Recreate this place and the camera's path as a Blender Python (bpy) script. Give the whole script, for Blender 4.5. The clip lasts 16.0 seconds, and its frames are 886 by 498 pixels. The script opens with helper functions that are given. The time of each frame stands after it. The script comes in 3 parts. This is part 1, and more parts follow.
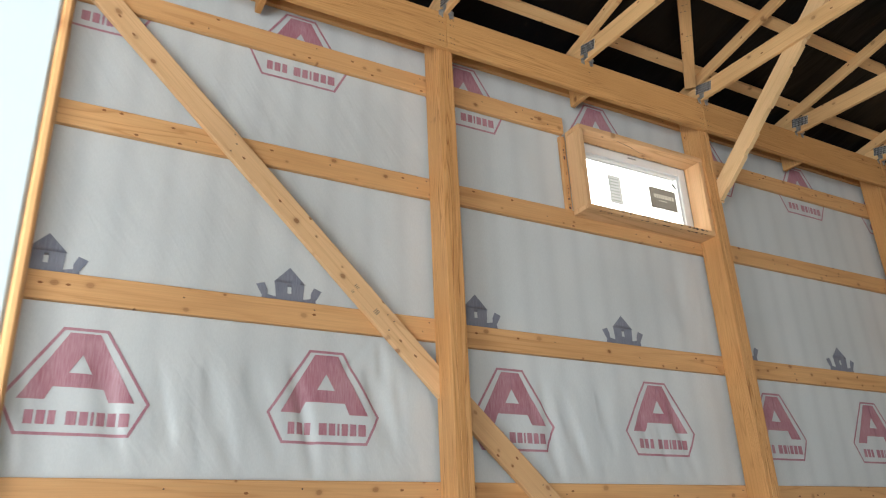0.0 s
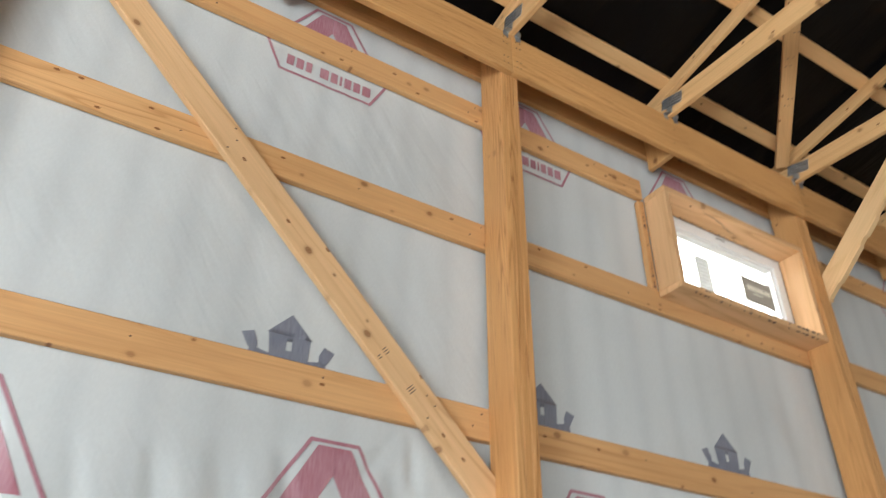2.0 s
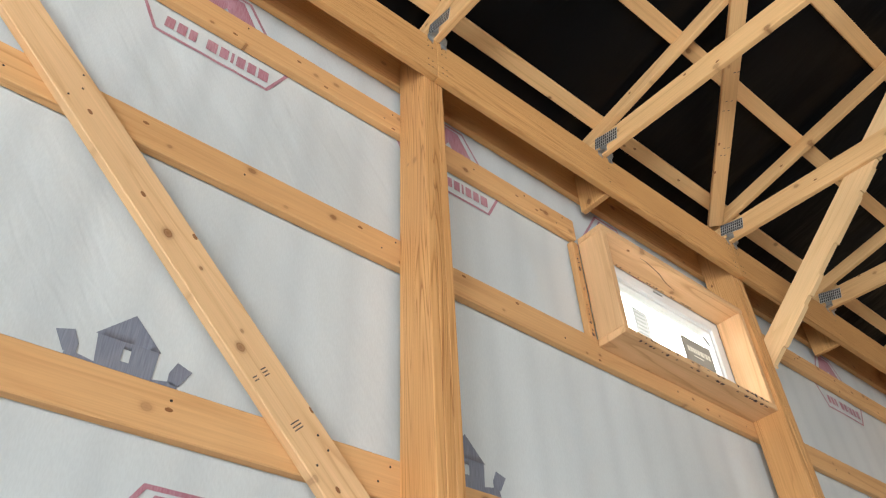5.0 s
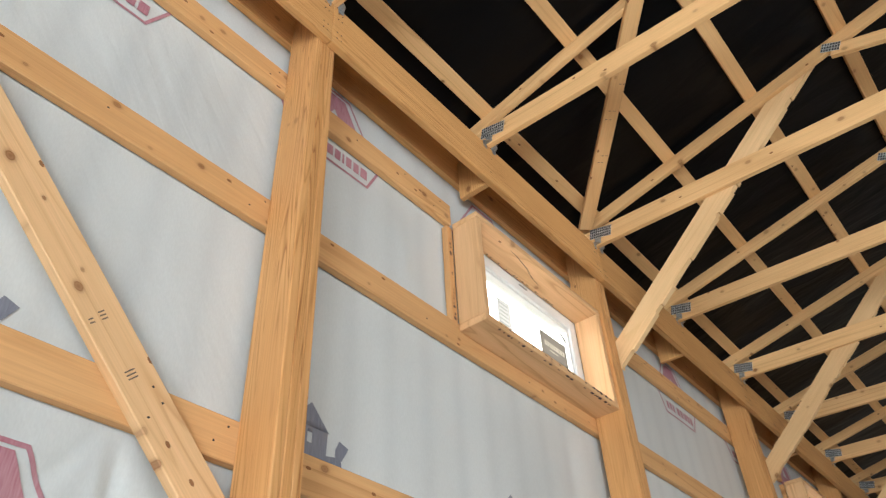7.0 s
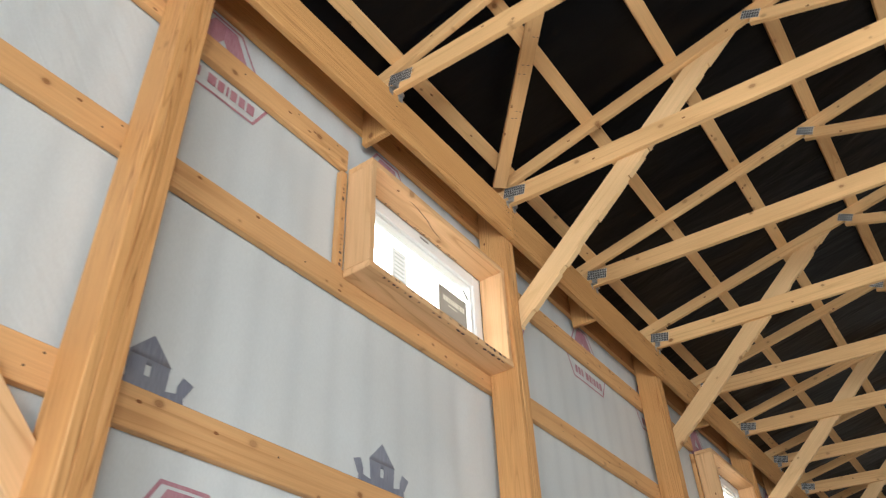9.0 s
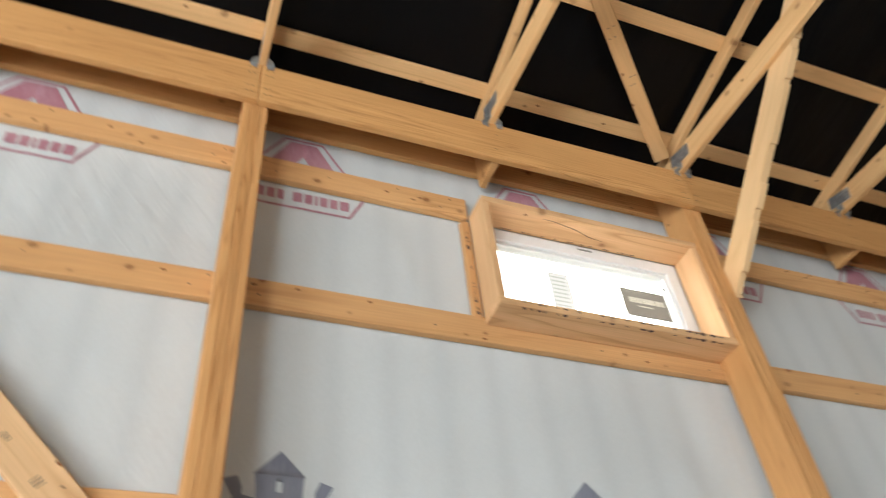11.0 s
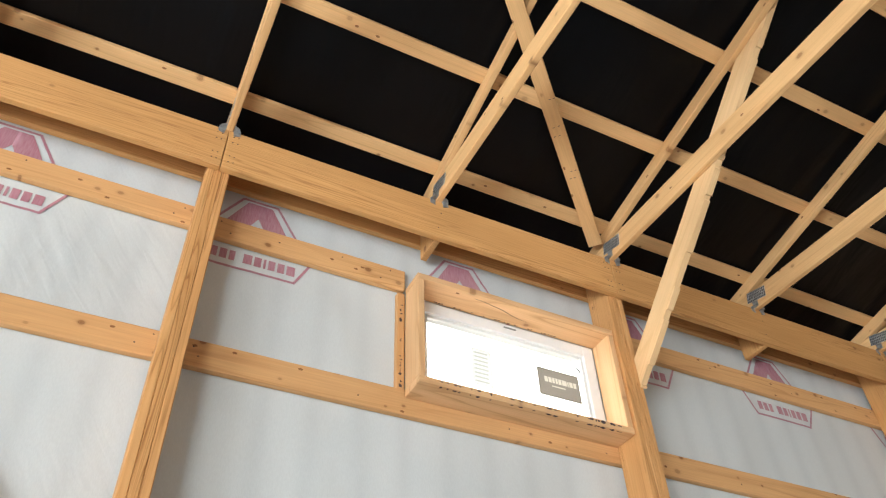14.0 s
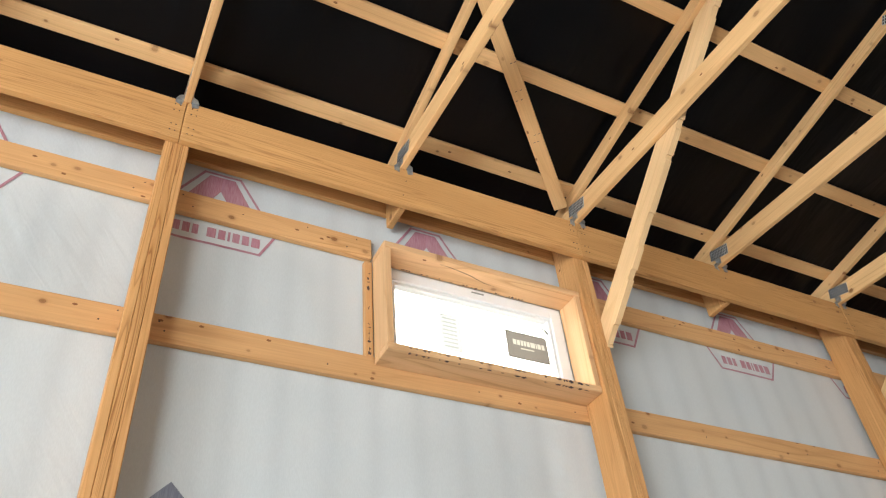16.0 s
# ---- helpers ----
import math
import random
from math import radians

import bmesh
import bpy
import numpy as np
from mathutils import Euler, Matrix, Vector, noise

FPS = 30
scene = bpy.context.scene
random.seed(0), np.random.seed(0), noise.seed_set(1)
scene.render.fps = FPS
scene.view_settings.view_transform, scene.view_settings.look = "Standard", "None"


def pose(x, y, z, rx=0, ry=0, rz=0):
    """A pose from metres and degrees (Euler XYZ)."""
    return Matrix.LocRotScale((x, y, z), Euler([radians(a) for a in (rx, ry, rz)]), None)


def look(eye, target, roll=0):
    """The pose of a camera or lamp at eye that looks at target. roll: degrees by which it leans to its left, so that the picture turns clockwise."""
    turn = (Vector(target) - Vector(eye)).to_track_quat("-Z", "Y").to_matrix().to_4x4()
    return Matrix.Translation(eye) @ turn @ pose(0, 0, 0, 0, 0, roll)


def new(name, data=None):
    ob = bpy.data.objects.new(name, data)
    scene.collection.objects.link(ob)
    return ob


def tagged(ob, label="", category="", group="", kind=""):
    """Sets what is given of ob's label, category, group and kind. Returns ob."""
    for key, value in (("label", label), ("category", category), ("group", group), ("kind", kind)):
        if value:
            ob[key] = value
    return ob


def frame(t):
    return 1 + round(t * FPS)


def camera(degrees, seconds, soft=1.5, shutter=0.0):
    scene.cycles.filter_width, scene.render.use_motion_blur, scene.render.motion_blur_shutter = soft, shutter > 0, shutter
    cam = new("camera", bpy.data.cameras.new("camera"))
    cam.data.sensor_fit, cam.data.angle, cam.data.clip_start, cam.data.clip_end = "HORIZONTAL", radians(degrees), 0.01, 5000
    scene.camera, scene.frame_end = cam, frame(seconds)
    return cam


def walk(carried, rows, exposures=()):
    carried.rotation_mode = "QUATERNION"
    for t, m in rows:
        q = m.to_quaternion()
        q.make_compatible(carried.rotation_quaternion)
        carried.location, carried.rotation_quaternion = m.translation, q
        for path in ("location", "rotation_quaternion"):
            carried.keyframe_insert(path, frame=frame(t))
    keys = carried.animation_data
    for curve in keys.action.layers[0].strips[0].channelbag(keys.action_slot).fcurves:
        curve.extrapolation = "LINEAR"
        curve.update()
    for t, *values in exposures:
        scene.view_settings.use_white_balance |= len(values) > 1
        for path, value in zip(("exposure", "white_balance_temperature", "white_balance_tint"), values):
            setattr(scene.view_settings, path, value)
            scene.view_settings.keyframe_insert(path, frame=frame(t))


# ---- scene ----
cam = camera(60.7, 16.0, soft=1.15, shutter=0.4)
PATH = [
    (0, (-2.154, -3.778, 1.273), (-1.23, -2.176, 2.033), -2.5),
    (0.5, (-2.09, -3.421, 1.352), (-1.106, -1.87, 2.141), -3.0),
    (1, (-1.978, -3.028, 1.386), (-1.094, -1.522, 2.362), -1.2),
    (1.5, (-1.879, -2.725, 1.394), (-1.078, -1.119, 2.277), -0.0),
    (2, (-1.793, -2.461, 1.433), (-0.92, -1.033, 2.528), 0.7),
    (2.5, (-1.619, -2.256, 1.434), (-0.695, -0.907, 2.586), 2.2),
    (3, (-1.416, -2.016, 1.474), (-0.343, -0.793, 2.636), 0.6),
    (3.5, (-1.388, -1.818, 1.483), (-0.214, -0.689, 2.643), -2.4),
    (3.7, (-1.407, -1.792, 1.491), (-0.306, -0.612, 2.672), -4.0),
    (5.8, (-1.353, -1.788, 1.53), (-0.373, -0.688, 2.883), -3.0),
    (6, (-1.34, -1.785, 1.518), (-0.318, -0.712, 2.86), -2.6),
    (6.5, (-1.327, -1.784, 1.508), (-0.191, -0.786, 2.817), -2.7),
    (7, (-1.323, -1.797, 1.5), (-0.102, -0.861, 2.777), -3.4),
    (7.5, (-1.303, -1.793, 1.496), (-0.04, -0.892, 2.759), -4.2),
    (8, (-1.32, -1.794, 1.482), (-0.015, -0.916, 2.718), -3.3),
    (8.2, (-1.313, -1.827, 1.463), (0.017, -0.943, 2.668), -1.9),
    (10.3, (-0.228, -2.191, 1.472), (0.897, -1.118, 2.728), -8.0),
    (10.5, (-0.183, -2.214, 1.487), (0.822, -1.063, 2.778), -7.4),
    (11, (-0.157, -2.343, 1.466), (0.463, -1.03, 2.84), -6.8),
    (11.5, (-0.229, -2.641, 1.516), (0.075, -1.289, 2.958), -3.7),
    (12, (-0.143, -2.847, 1.509), (0.024, -1.509, 2.986), 1.0),
    (12.5, (-0.198, -2.914, 1.525), (0.013, -1.583, 3.003), 1.0),
    (13, (-0.224, -2.894, 1.491), (0.159, -1.571, 2.941), 1.3),
    (13.5, (-0.186, -2.877, 1.499), (0.409, -1.573, 2.894), -0.4),
    (14, (-0.173, -2.886, 1.513), (0.508, -1.597, 2.881), -2.3),
    (14.5, (-0.152, -2.871, 1.5), (0.575, -1.603, 2.865), -4.4),
    (15, (-0.137, -2.883, 1.505), (0.635, -1.62, 2.851), -5.3),
    (15.5, (-0.146, -2.883, 1.493), (0.628, -1.605, 2.822), -5.8),
    (16, (-0.147, -2.9, 1.499), (0.623, -1.593, 2.801), -5.8),
]
EXPOSURES = [(0, -0.58), (1.0, -0.53), (2.0, -0.46), (3.7, -0.24), (8.2, -0.17), (10.3, -0.14), (11.3, -0.08), (12.5, 0.03), (16, 0.09)]
walk(cam, [(t, look(eye, target, roll)) for t, eye, target, roll in PATH], EXPOSURES)

# ---- world and light ----
world = bpy.data.worlds.new("world")
scene.world = world
world.use_nodes = True
wn = world.node_tree
sky = wn.nodes.new("ShaderNodeTexSky")
sky.sky_type = "NISHITA"
sky.sun_disc = False
sky.sun_elevation = radians(42)
sky.sun_rotation = radians(200)
sky.altitude = 200
sky.dust_density = 2.5
wn.nodes["Background"].inputs["Strength"].default_value = 0.15
wn.links.new(sky.outputs["Color"], wn.nodes["Background"].inputs["Color"])

sun_data = bpy.data.lights.new("sun", "SUN")
sun_data.energy = 4.0
sun_data.angle = radians(0.6)
sun_data.color = (1.0, 0.95, 0.88)
sun = new("sun", sun_data)
sun.matrix_world = look((-20, -40, 40), (0, 0, 0))


def opening_light(name, at, target, wide, high, watts, colour):
    d = bpy.data.lights.new(name, "AREA")
    d.shape, d.size, d.size_y, d.energy, d.color = "RECTANGLE", wide, high, watts, colour
    ob = new(name, d)
    ob.matrix_world = look(at, target)
    return ob


# ---- plan ----
WRAP = 0.042               # face of the building wrap; girts stand before it, posts before them
HEAD_LO, HEAD_HI = 4.425, 4.712
BAY = 2.44
POSTS = [-2.335, 0.0, 2.425, 4.87, 7.31, 9.75, 12.19]
DEPTH = 0.184
WEST, EAST, SOUTH = -5.2, 12.45, -12.3
SLOPE = 0.228
ROOF0 = 4.905              # top of the top chord above the wall line y = 0
GIRTS = [(1.53, 1.67), (2.465, 2.605), (3.402, 3.542), (4.186, 4.326)]
EDGE = 0.0035

DOOR_W = (-9.0, -2.4, 3.6)   # opening in the west gable: y from, y to, height
DOOR_S = (0.5, 8.0, 4.0)      # opening in the south wall: x from, x to, height

opening_light("west_door_light", (WEST - 0.02, -5.7, 1.45), (0, -3.6, 1.5), 6.4, 2.7, 1040, (0.86, 0.94, 1.0))
opening_light("south_door_light", (4.2, SOUTH - 0.02, 2.0), (2.5, 0, 4.2), 7.3, 3.9, 25, (0.90, 0.95, 1.0))


# ---- materials ----
def mat(name):
    m = bpy.data.materials.new(name)
    m.use_nodes = True
    return m, m.node_tree, m.node_tree.nodes["Principled BSDF"]


def node(nt, kind, **inputs):
    n = nt.nodes.new(kind)
    for k, v in inputs.items():
        n.inputs[k.replace("_", " ")].default_value = v
    return n


def ramp(nt, fac, stops):
    r = nt.nodes.new("ShaderNodeValToRGB")
    els = r.color_ramp.elements
    while len(els) < len(stops):
        els.new(0.5)
    for e, (p, c) in zip(els, stops):
        e.position, e.color = p, (*c, 1) if len(c) == 3 else c
    nt.links.new(fac, r.inputs["Fac"])
    return r.outputs["Color"]


def mix(nt, fac, a, b, mode="MIX"):
    m = nt.nodes.new("ShaderNodeMix")
    m.data_type, m.blend_type = "RGBA", mode
    for sock, v in ((m.inputs["Factor"], fac), (m.inputs["A"], a), (m.inputs["B"], b)):
        if isinstance(v, (int, float)):
            sock.default_value = v
        elif isinstance(v, tuple):
            sock.default_value = (*v, 1)
        else:
            nt.links.new(v, sock)
    return m.outputs["Result"]


def math_node(nt, op, a, b=0.0):
    m = nt.nodes.new("ShaderNodeMath")
    m.operation = op
    for sock, v in zip(m.inputs, (a, b)):
        if isinstance(v, (int, float)):
            sock.default_value = v
        else:
            nt.links.new(v, sock)
    return m.outputs[0]


def coords(nt, scale, shift=True):
    """Object coordinates, scaled, and shifted by the object's own random number."""
    tc = nt.nodes.new("ShaderNodeTexCoord")
    mp = nt.nodes.new("ShaderNodeMapping")
    mp.inputs["Scale"].default_value = scale
    nt.links.new(tc.outputs["Object"], mp.inputs["Vector"])
    if not shift:
        return mp.outputs["Vector"]
    info = nt.nodes.new("ShaderNodeObjectInfo")
    add = nt.nodes.new("ShaderNodeVectorMath")
    add.operation = "ADD"
    k = math_node(nt, "MULTIPLY", info.outputs["Random"], 37.0)
    comb = nt.nodes.new("ShaderNodeCombineXYZ")
    for n in range(3):
        nt.links.new(k, comb.inputs[n])
    nt.links.new(mp.outputs["Vector"], add.inputs[0])
    nt.links.new(comb.outputs[0], add.inputs[1])
    return add.outputs[0]


def lumber(name, light, mid, dark, contrast=0.5, knots=0.5, figure=(0.45, 7.0, 7.0), rings_n=8.0):
    """Sawn softwood, grain along the object's own x axis."""
    m, nt, b = mat(name)
    # broad cathedral figure
    v = coords(nt, figure)
    n1 = node(nt, "ShaderNodeTexNoise", Scale=1.0, Detail=2.0, Roughness=0.4, Distortion=0.25)
    nt.links.new(v, n1.inputs["Vector"])
    rings = math_node(nt, "FRACT", math_node(nt, "MULTIPLY", n1.outputs["Fac"], rings_n))
    ring_col = ramp(nt, rings, [(0.0, mid), (0.35, light), (0.72, mid), (0.93, dark), (1.0, mid)])
    # fine fibre
    v2 = coords(nt, (3.0, 160.0, 160.0))
    n2 = node(nt, "ShaderNodeTexNoise", Scale=1.0, Detail=4.0, Roughness=0.6)
    nt.links.new(v2, n2.inputs["Vector"])
    fibre = ramp(nt, n2.outputs["Fac"], [(0.3, (0.80, 0.78, 0.74)), (0.7, (1.06, 1.05, 1.04))])
    # the figure stands out in patches
    patch = node(nt, "ShaderNodeTexNoise", Scale=1.0, Detail=1.0)
    nt.links.new(coords(nt, (0.9, 6.0, 6.0)), patch.inputs["Vector"])
    c0, c1 = contrast * 0.35, min(1.0, contrast * 1.6)
    col = mix(nt, ramp(nt, patch.outputs["Fac"], [(0.38, (c0, c0, c0)), (0.64, (c1, c1, c1))]), mid, ring_col)
    col = mix(nt, 0.55, col, fibre, "MULTIPLY")
    # broad blotches
    v3 = coords(nt, (1.3, 5.0, 5.0))
    n3 = node(nt, "ShaderNodeTexNoise", Scale=1.0, Detail=2.0)
    nt.links.new(v3, n3.inputs["Vector"])
    col = mix(nt, 0.55, col, ramp(nt, n3.outputs["Fac"], [(0.3, (0.84, 0.79, 0.72)), (0.7, (1.08, 1.07, 1.05))]), "MULTIPLY")
    # each board a little different
    info = nt.nodes.new("ShaderNodeObjectInfo")
    col = mix(nt, 0.8, col, ramp(nt, info.outputs["Random"], [(0.0, (0.88, 0.84, 0.78)), (0.5, (1.0, 1.0, 1.0)), (1.0, (1.08, 1.08, 1.06))]), "MULTIPLY")
    # knots
    v4 = coords(nt, (4.6, 6.2, 0.5))
    vo = nt.nodes.new("ShaderNodeTexVoronoi")
    vo.voronoi_dimensions = "2D"
    vo.inputs["Scale"].default_value = 1.0
    nt.links.new(v4, vo.inputs["Vector"])
    chance = nt.nodes.new("ShaderNodeSeparateColor")
    nt.links.new(vo.outputs["Color"], chance.inputs[0])
    pick = math_node(nt, "GREATER_THAN", chance.outputs[0], 1.0 - knots)
    n5 = node(nt, "ShaderNodeTexNoise", Scale=5.0, Detail=2.0)
    nt.links.new(v4, n5.inputs["Vector"])
    rnd = nt.nodes.new("ShaderNodeSeparateColor")
    nt.links.new(vo.outputs["Color"], rnd.inputs[0])
    size = math_node(nt, "ADD", math_node(nt, "MULTIPLY", rnd.outputs[1], 0.85), 0.45)
    wob = math_node(nt, "ADD", math_node(nt, "DIVIDE", vo.outputs["Distance"], size), math_node(nt, "MULTIPLY", n5.outputs["Fac"], 0.06))
    core = ramp(nt, wob, [(0.040, (0.86, 0.86, 0.86)), (0.070, (0.72, 0.72, 0.72)), (0.084, (0.90, 0.90, 0.90)), (0.100, (0.40, 0.40, 0.40)), (0.14, (0.09, 0.09, 0.09)), (0.22, (0, 0, 0))])
    k = math_node(nt, "MULTIPLY", math_node(nt, "MULTIPLY", pick, core), math_node(nt, "ADD", math_node(nt, "MULTIPLY", rnd.outputs[2], 0.55), 0.45))
    vp = nt.nodes.new("ShaderNodeTexVoronoi")
    vp.voronoi_dimensions = "2D"
    vp.inputs["Scale"].default_value = 1.0
    nt.links.new(coords(nt, (6.0, 11.0, 0.8)), vp.inputs["Vector"])
    pin = math_node(nt, "MULTIPLY", math_node(nt, "GREATER_THAN", vp.outputs["Color"], 1.0 - 0.45 * knots), math_node(nt, "LESS_THAN", vp.outputs["Distance"], 0.068))
    k = math_node(nt, "MAXIMUM", k, math_node(nt, "MULTIPLY", pin, 0.85))
    col = mix(nt, k, col, (dark[0] * 0.42, dark[1] * 0.29, dark[2] * 0.20))
    nt.links.new(col, b.inputs["Base Color"])
    b.inputs["Roughness"].default_value = 0.62
    b.inputs["Specular IOR Level"].default_value = 0.3
    bump = nt.nodes.new("ShaderNodeBump")
    bump.inputs["Strength"].default_value = 0.25
    bump.inputs["Distance"].default_value = 0.002
    nt.links.new(n2.outputs["Fac"], bump.inputs["Height"])
    nt.links.new(bump.outputs["Normal"], b.inputs["Normal"])
    return m


FIR = lumber("fir_framing", (0.72, 0.425, 0.200), (0.665, 0.376, 0.168), (0.44, 0.198, 0.066), 0.34, 0.70)
KNOTTY = lumber("knotty_fir", (0.80, 0.530, 0.300), (0.75, 0.480, 0.258), (0.44, 0.194, 0.066), 0.3, 0.9)
HEADWOOD = lumber("fir_header", (0.68, 0.383, 0.160), (0.61, 0.328, 0.126), (0.38, 0.162, 0.053), 0.46, 0.10, (0.32, 13.0, 13.0), 20.0)
POSTWOOD = lumber("fir_post", (0.70, 0.388, 0.167), (0.62, 0.325, 0.126), (0.34, 0.141, 0.045), 0.62, 0.14, (0.40, 13.0, 13.0), 20.0)
PINE = lumber("pine_truss", (0.79, 0.510, 0.258), (0.735, 0.455, 0.215), (0.47, 0.232, 0.082), 0.24, 0.55)
SAWN = lumber("pale_sawn_pine", (0.82, 0.582, 0.336), (0.77, 0.524, 0.284), (0.54, 0.301, 0.121), 0.14, 0.25)
JAMB = lumber("pine_jamb", (0.77, 0.495, 0.275), (0.705, 0.435, 0.228), (0.47, 0.243, 0.10), 0.40, 0.30)


def wrap_material():
    m, nt, b = mat("woven_building_wrap")
    v = coords(nt, (1, 1, 1), False)
    big = node(nt, "ShaderNodeTexNoise", Scale=1.1, Detail=2.0)
    nt.links.new(v, big.inputs["Vector"])
    col = ramp(nt, big.outputs["Fac"], [(0.3, (0.56, 0.585, 0.58)), (0.7, (0.64, 0.665, 0.66))])
    # shade of the steel cladding's ribs behind the sheet, painted in as faint bands
    sep = nt.nodes.new("ShaderNodeSeparateXYZ")
    nt.links.new(v, sep.inputs[0])
    nx = node(nt, "ShaderNodeTexNoise", Scale=0.6, Detail=1.0)
    nt.links.new(v, nx.inputs["Vector"])
    xx = math_node(nt, "ADD", math_node(nt, "MULTIPLY", sep.outputs["X"], 2 * math.pi / 0.2286), math_node(nt, "MULTIPLY", nx.outputs["Fac"], 0.8))
    rib_shade = math_node(nt, "POWER", math_node(nt, "ABSOLUTE", math_node(nt, "COSINE", math_node(nt, "MULTIPLY", xx, 0.5))), 5.0)
    col = mix(nt, math_node(nt, "MULTIPLY", rib_shade, 0.27), col, (0.45, 0.475, 0.48))
    weave = node(nt, "ShaderNodeTexNoise", Scale=1.0, Detail=2.0)
    nt.links.new(coords(nt, (260, 40, 60), False), weave.inputs["Vector"])
    col = mix(nt, 0.25, col, ramp(nt, weave.outputs["Fac"], [(0.35, (0.86, 0.86, 0.86)), (0.65, (1.08, 1.08, 1.08))]), "MULTIPLY")
    nt.links.new(col, b.inputs["Base Color"])
    b.inputs["Roughness"].default_value = 0.33
    b.inputs["Specular IOR Level"].default_value = 0.5
    def creases(turn, scale, seed):
        mp = nt.nodes.new("ShaderNodeMapping")
        mp.inputs["Rotation"].default_value = (0, radians(turn), 0)
        nt.links.new(v, mp.inputs["Vector"])
        stretch = nt.nodes.new("ShaderNodeMapping")
        stretch.inputs["Scale"].default_value = scale
        stretch.inputs["Location"].default_value = (seed, 0, seed)
        nt.links.new(mp.outputs["Vector"], stretch.inputs["Vector"])
        w = node(nt, "ShaderNodeTexNoise", Scale=1.0, Detail=1.5, Roughness=0.45, Distortion=0.7)
        nt.links.new(stretch.outputs["Vector"], w.inputs["Vector"])
        return w.outputs["Fac"]

    where = node(nt, "ShaderNodeTexNoise", Scale=1.3, Detail=1.0)
    nt.links.new(v, where.inputs["Vector"])
    mask = ramp(nt, where.outputs["Fac"], [(0.42, (0.12, 0.12, 0.12)), (0.62, (1, 1, 1))])
    loose = ramp(nt, math_node(nt, "ADD", math_node(nt, "MULTIPLY", sep.outputs["X"], 0.2), 0.5), [(0.47, (1, 1, 1)), (0.62, (0.3, 0.3, 0.3))])
    mask = math_node(nt, "MULTIPLY", mask, loose)
    upper = ramp(nt, math_node(nt, "MULTIPLY", sep.outputs["Z"], 0.2), [(0.69, (0, 0, 0)), (0.73, (0.9, 0.9, 0.9)), (0.85, (0.9, 0.9, 0.9))])
    left = ramp(nt, math_node(nt, "ADD", math_node(nt, "MULTIPLY", sep.outputs["X"], 0.2), 0.5), [(0.49, (1, 1, 1)), (0.505, (0, 0, 0))])
    mask = math_node(nt, "MAXIMUM", mask, math_node(nt, "MULTIPLY", upper, left))
    fine = math_node(nt, "MULTIPLY", creases(33, (23, 4, 5.5), 3.0), mask)
    broad = creases(-10, (5.5, 2, 1.1), 9.0)
    h = math_node(nt, "ADD", math_node(nt, "MULTIPLY", fine, 0.17), math_node(nt, "MULTIPLY", broad, 0.34))
    h = math_node(nt, "ADD", h, math_node(nt, "MULTIPLY", weave.outputs["Fac"], 0.012))
    bump = nt.nodes.new("ShaderNodeBump")
    bump.inputs["Strength"].default_value = 0.7
    bump.inputs["Distance"].default_value = 0.022
    nt.links.new(h, bump.inputs["Height"])
    nt.links.new(bump.outputs["Normal"], b.inputs["Normal"])
    return m


def ink(name, colour, pale):
    """Ink printed on the far side of the woven sheet: streaky and a little faded."""
    m, nt, b = mat(name)
    weave = node(nt, "ShaderNodeTexNoise", Scale=1.0, Detail=2.0)
    nt.links.new(coords(nt, (230, 30, 14), False), weave.inputs["Vector"])
    patch = node(nt, "ShaderNodeTexNoise", Scale=6.0, Detail=3.0)
    nt.links.new(coords(nt, (1, 1, 1)), patch.inputs["Vector"])
    f = math_node(nt, "ADD", math_node(nt, "MULTIPLY", weave.outputs["Fac"], 0.6), math_node(nt, "MULTIPLY", patch.outputs["Fac"], 0.4))
    nt.links.new(ramp(nt, f, [(0.36, colour), (0.66, pale)]), b.inputs["Base Color"])
    b.inputs["Roughness"].default_value = 0.45
    return m


def plain(name, colour, rough=0.5, metal=0.0, vary=0.12, scale=6.0, bump=0.0):
    m, nt, b = mat(name)
    n = node(nt, "ShaderNodeTexNoise", Scale=scale, Detail=5.0)
    nt.links.new(coords(nt, (1, 1, 1)), n.inputs["Vector"])
    lo, hi = tuple(c * (1 - vary) for c in colour), tuple(min(1, c * (1 + vary)) for c in colour)
    nt.links.new(ramp(nt, n.outputs["Fac"], [(0.3, lo), (0.7, hi)]), b.inputs["Base Color"])
    b.inputs["Roughness"].default_value, b.inputs["Metallic"].default_value = rough, metal
    if bump:
        bp = nt.nodes.new("ShaderNodeBump")
        bp.inputs["Strength"].default_value, bp.inputs["Distance"].default_value = bump, 0.01
        nt.links.new(n.outputs["Fac"], bp.inputs["Height"])
        nt.links.new(bp.outputs["Normal"], b.inputs["Normal"])
    return m


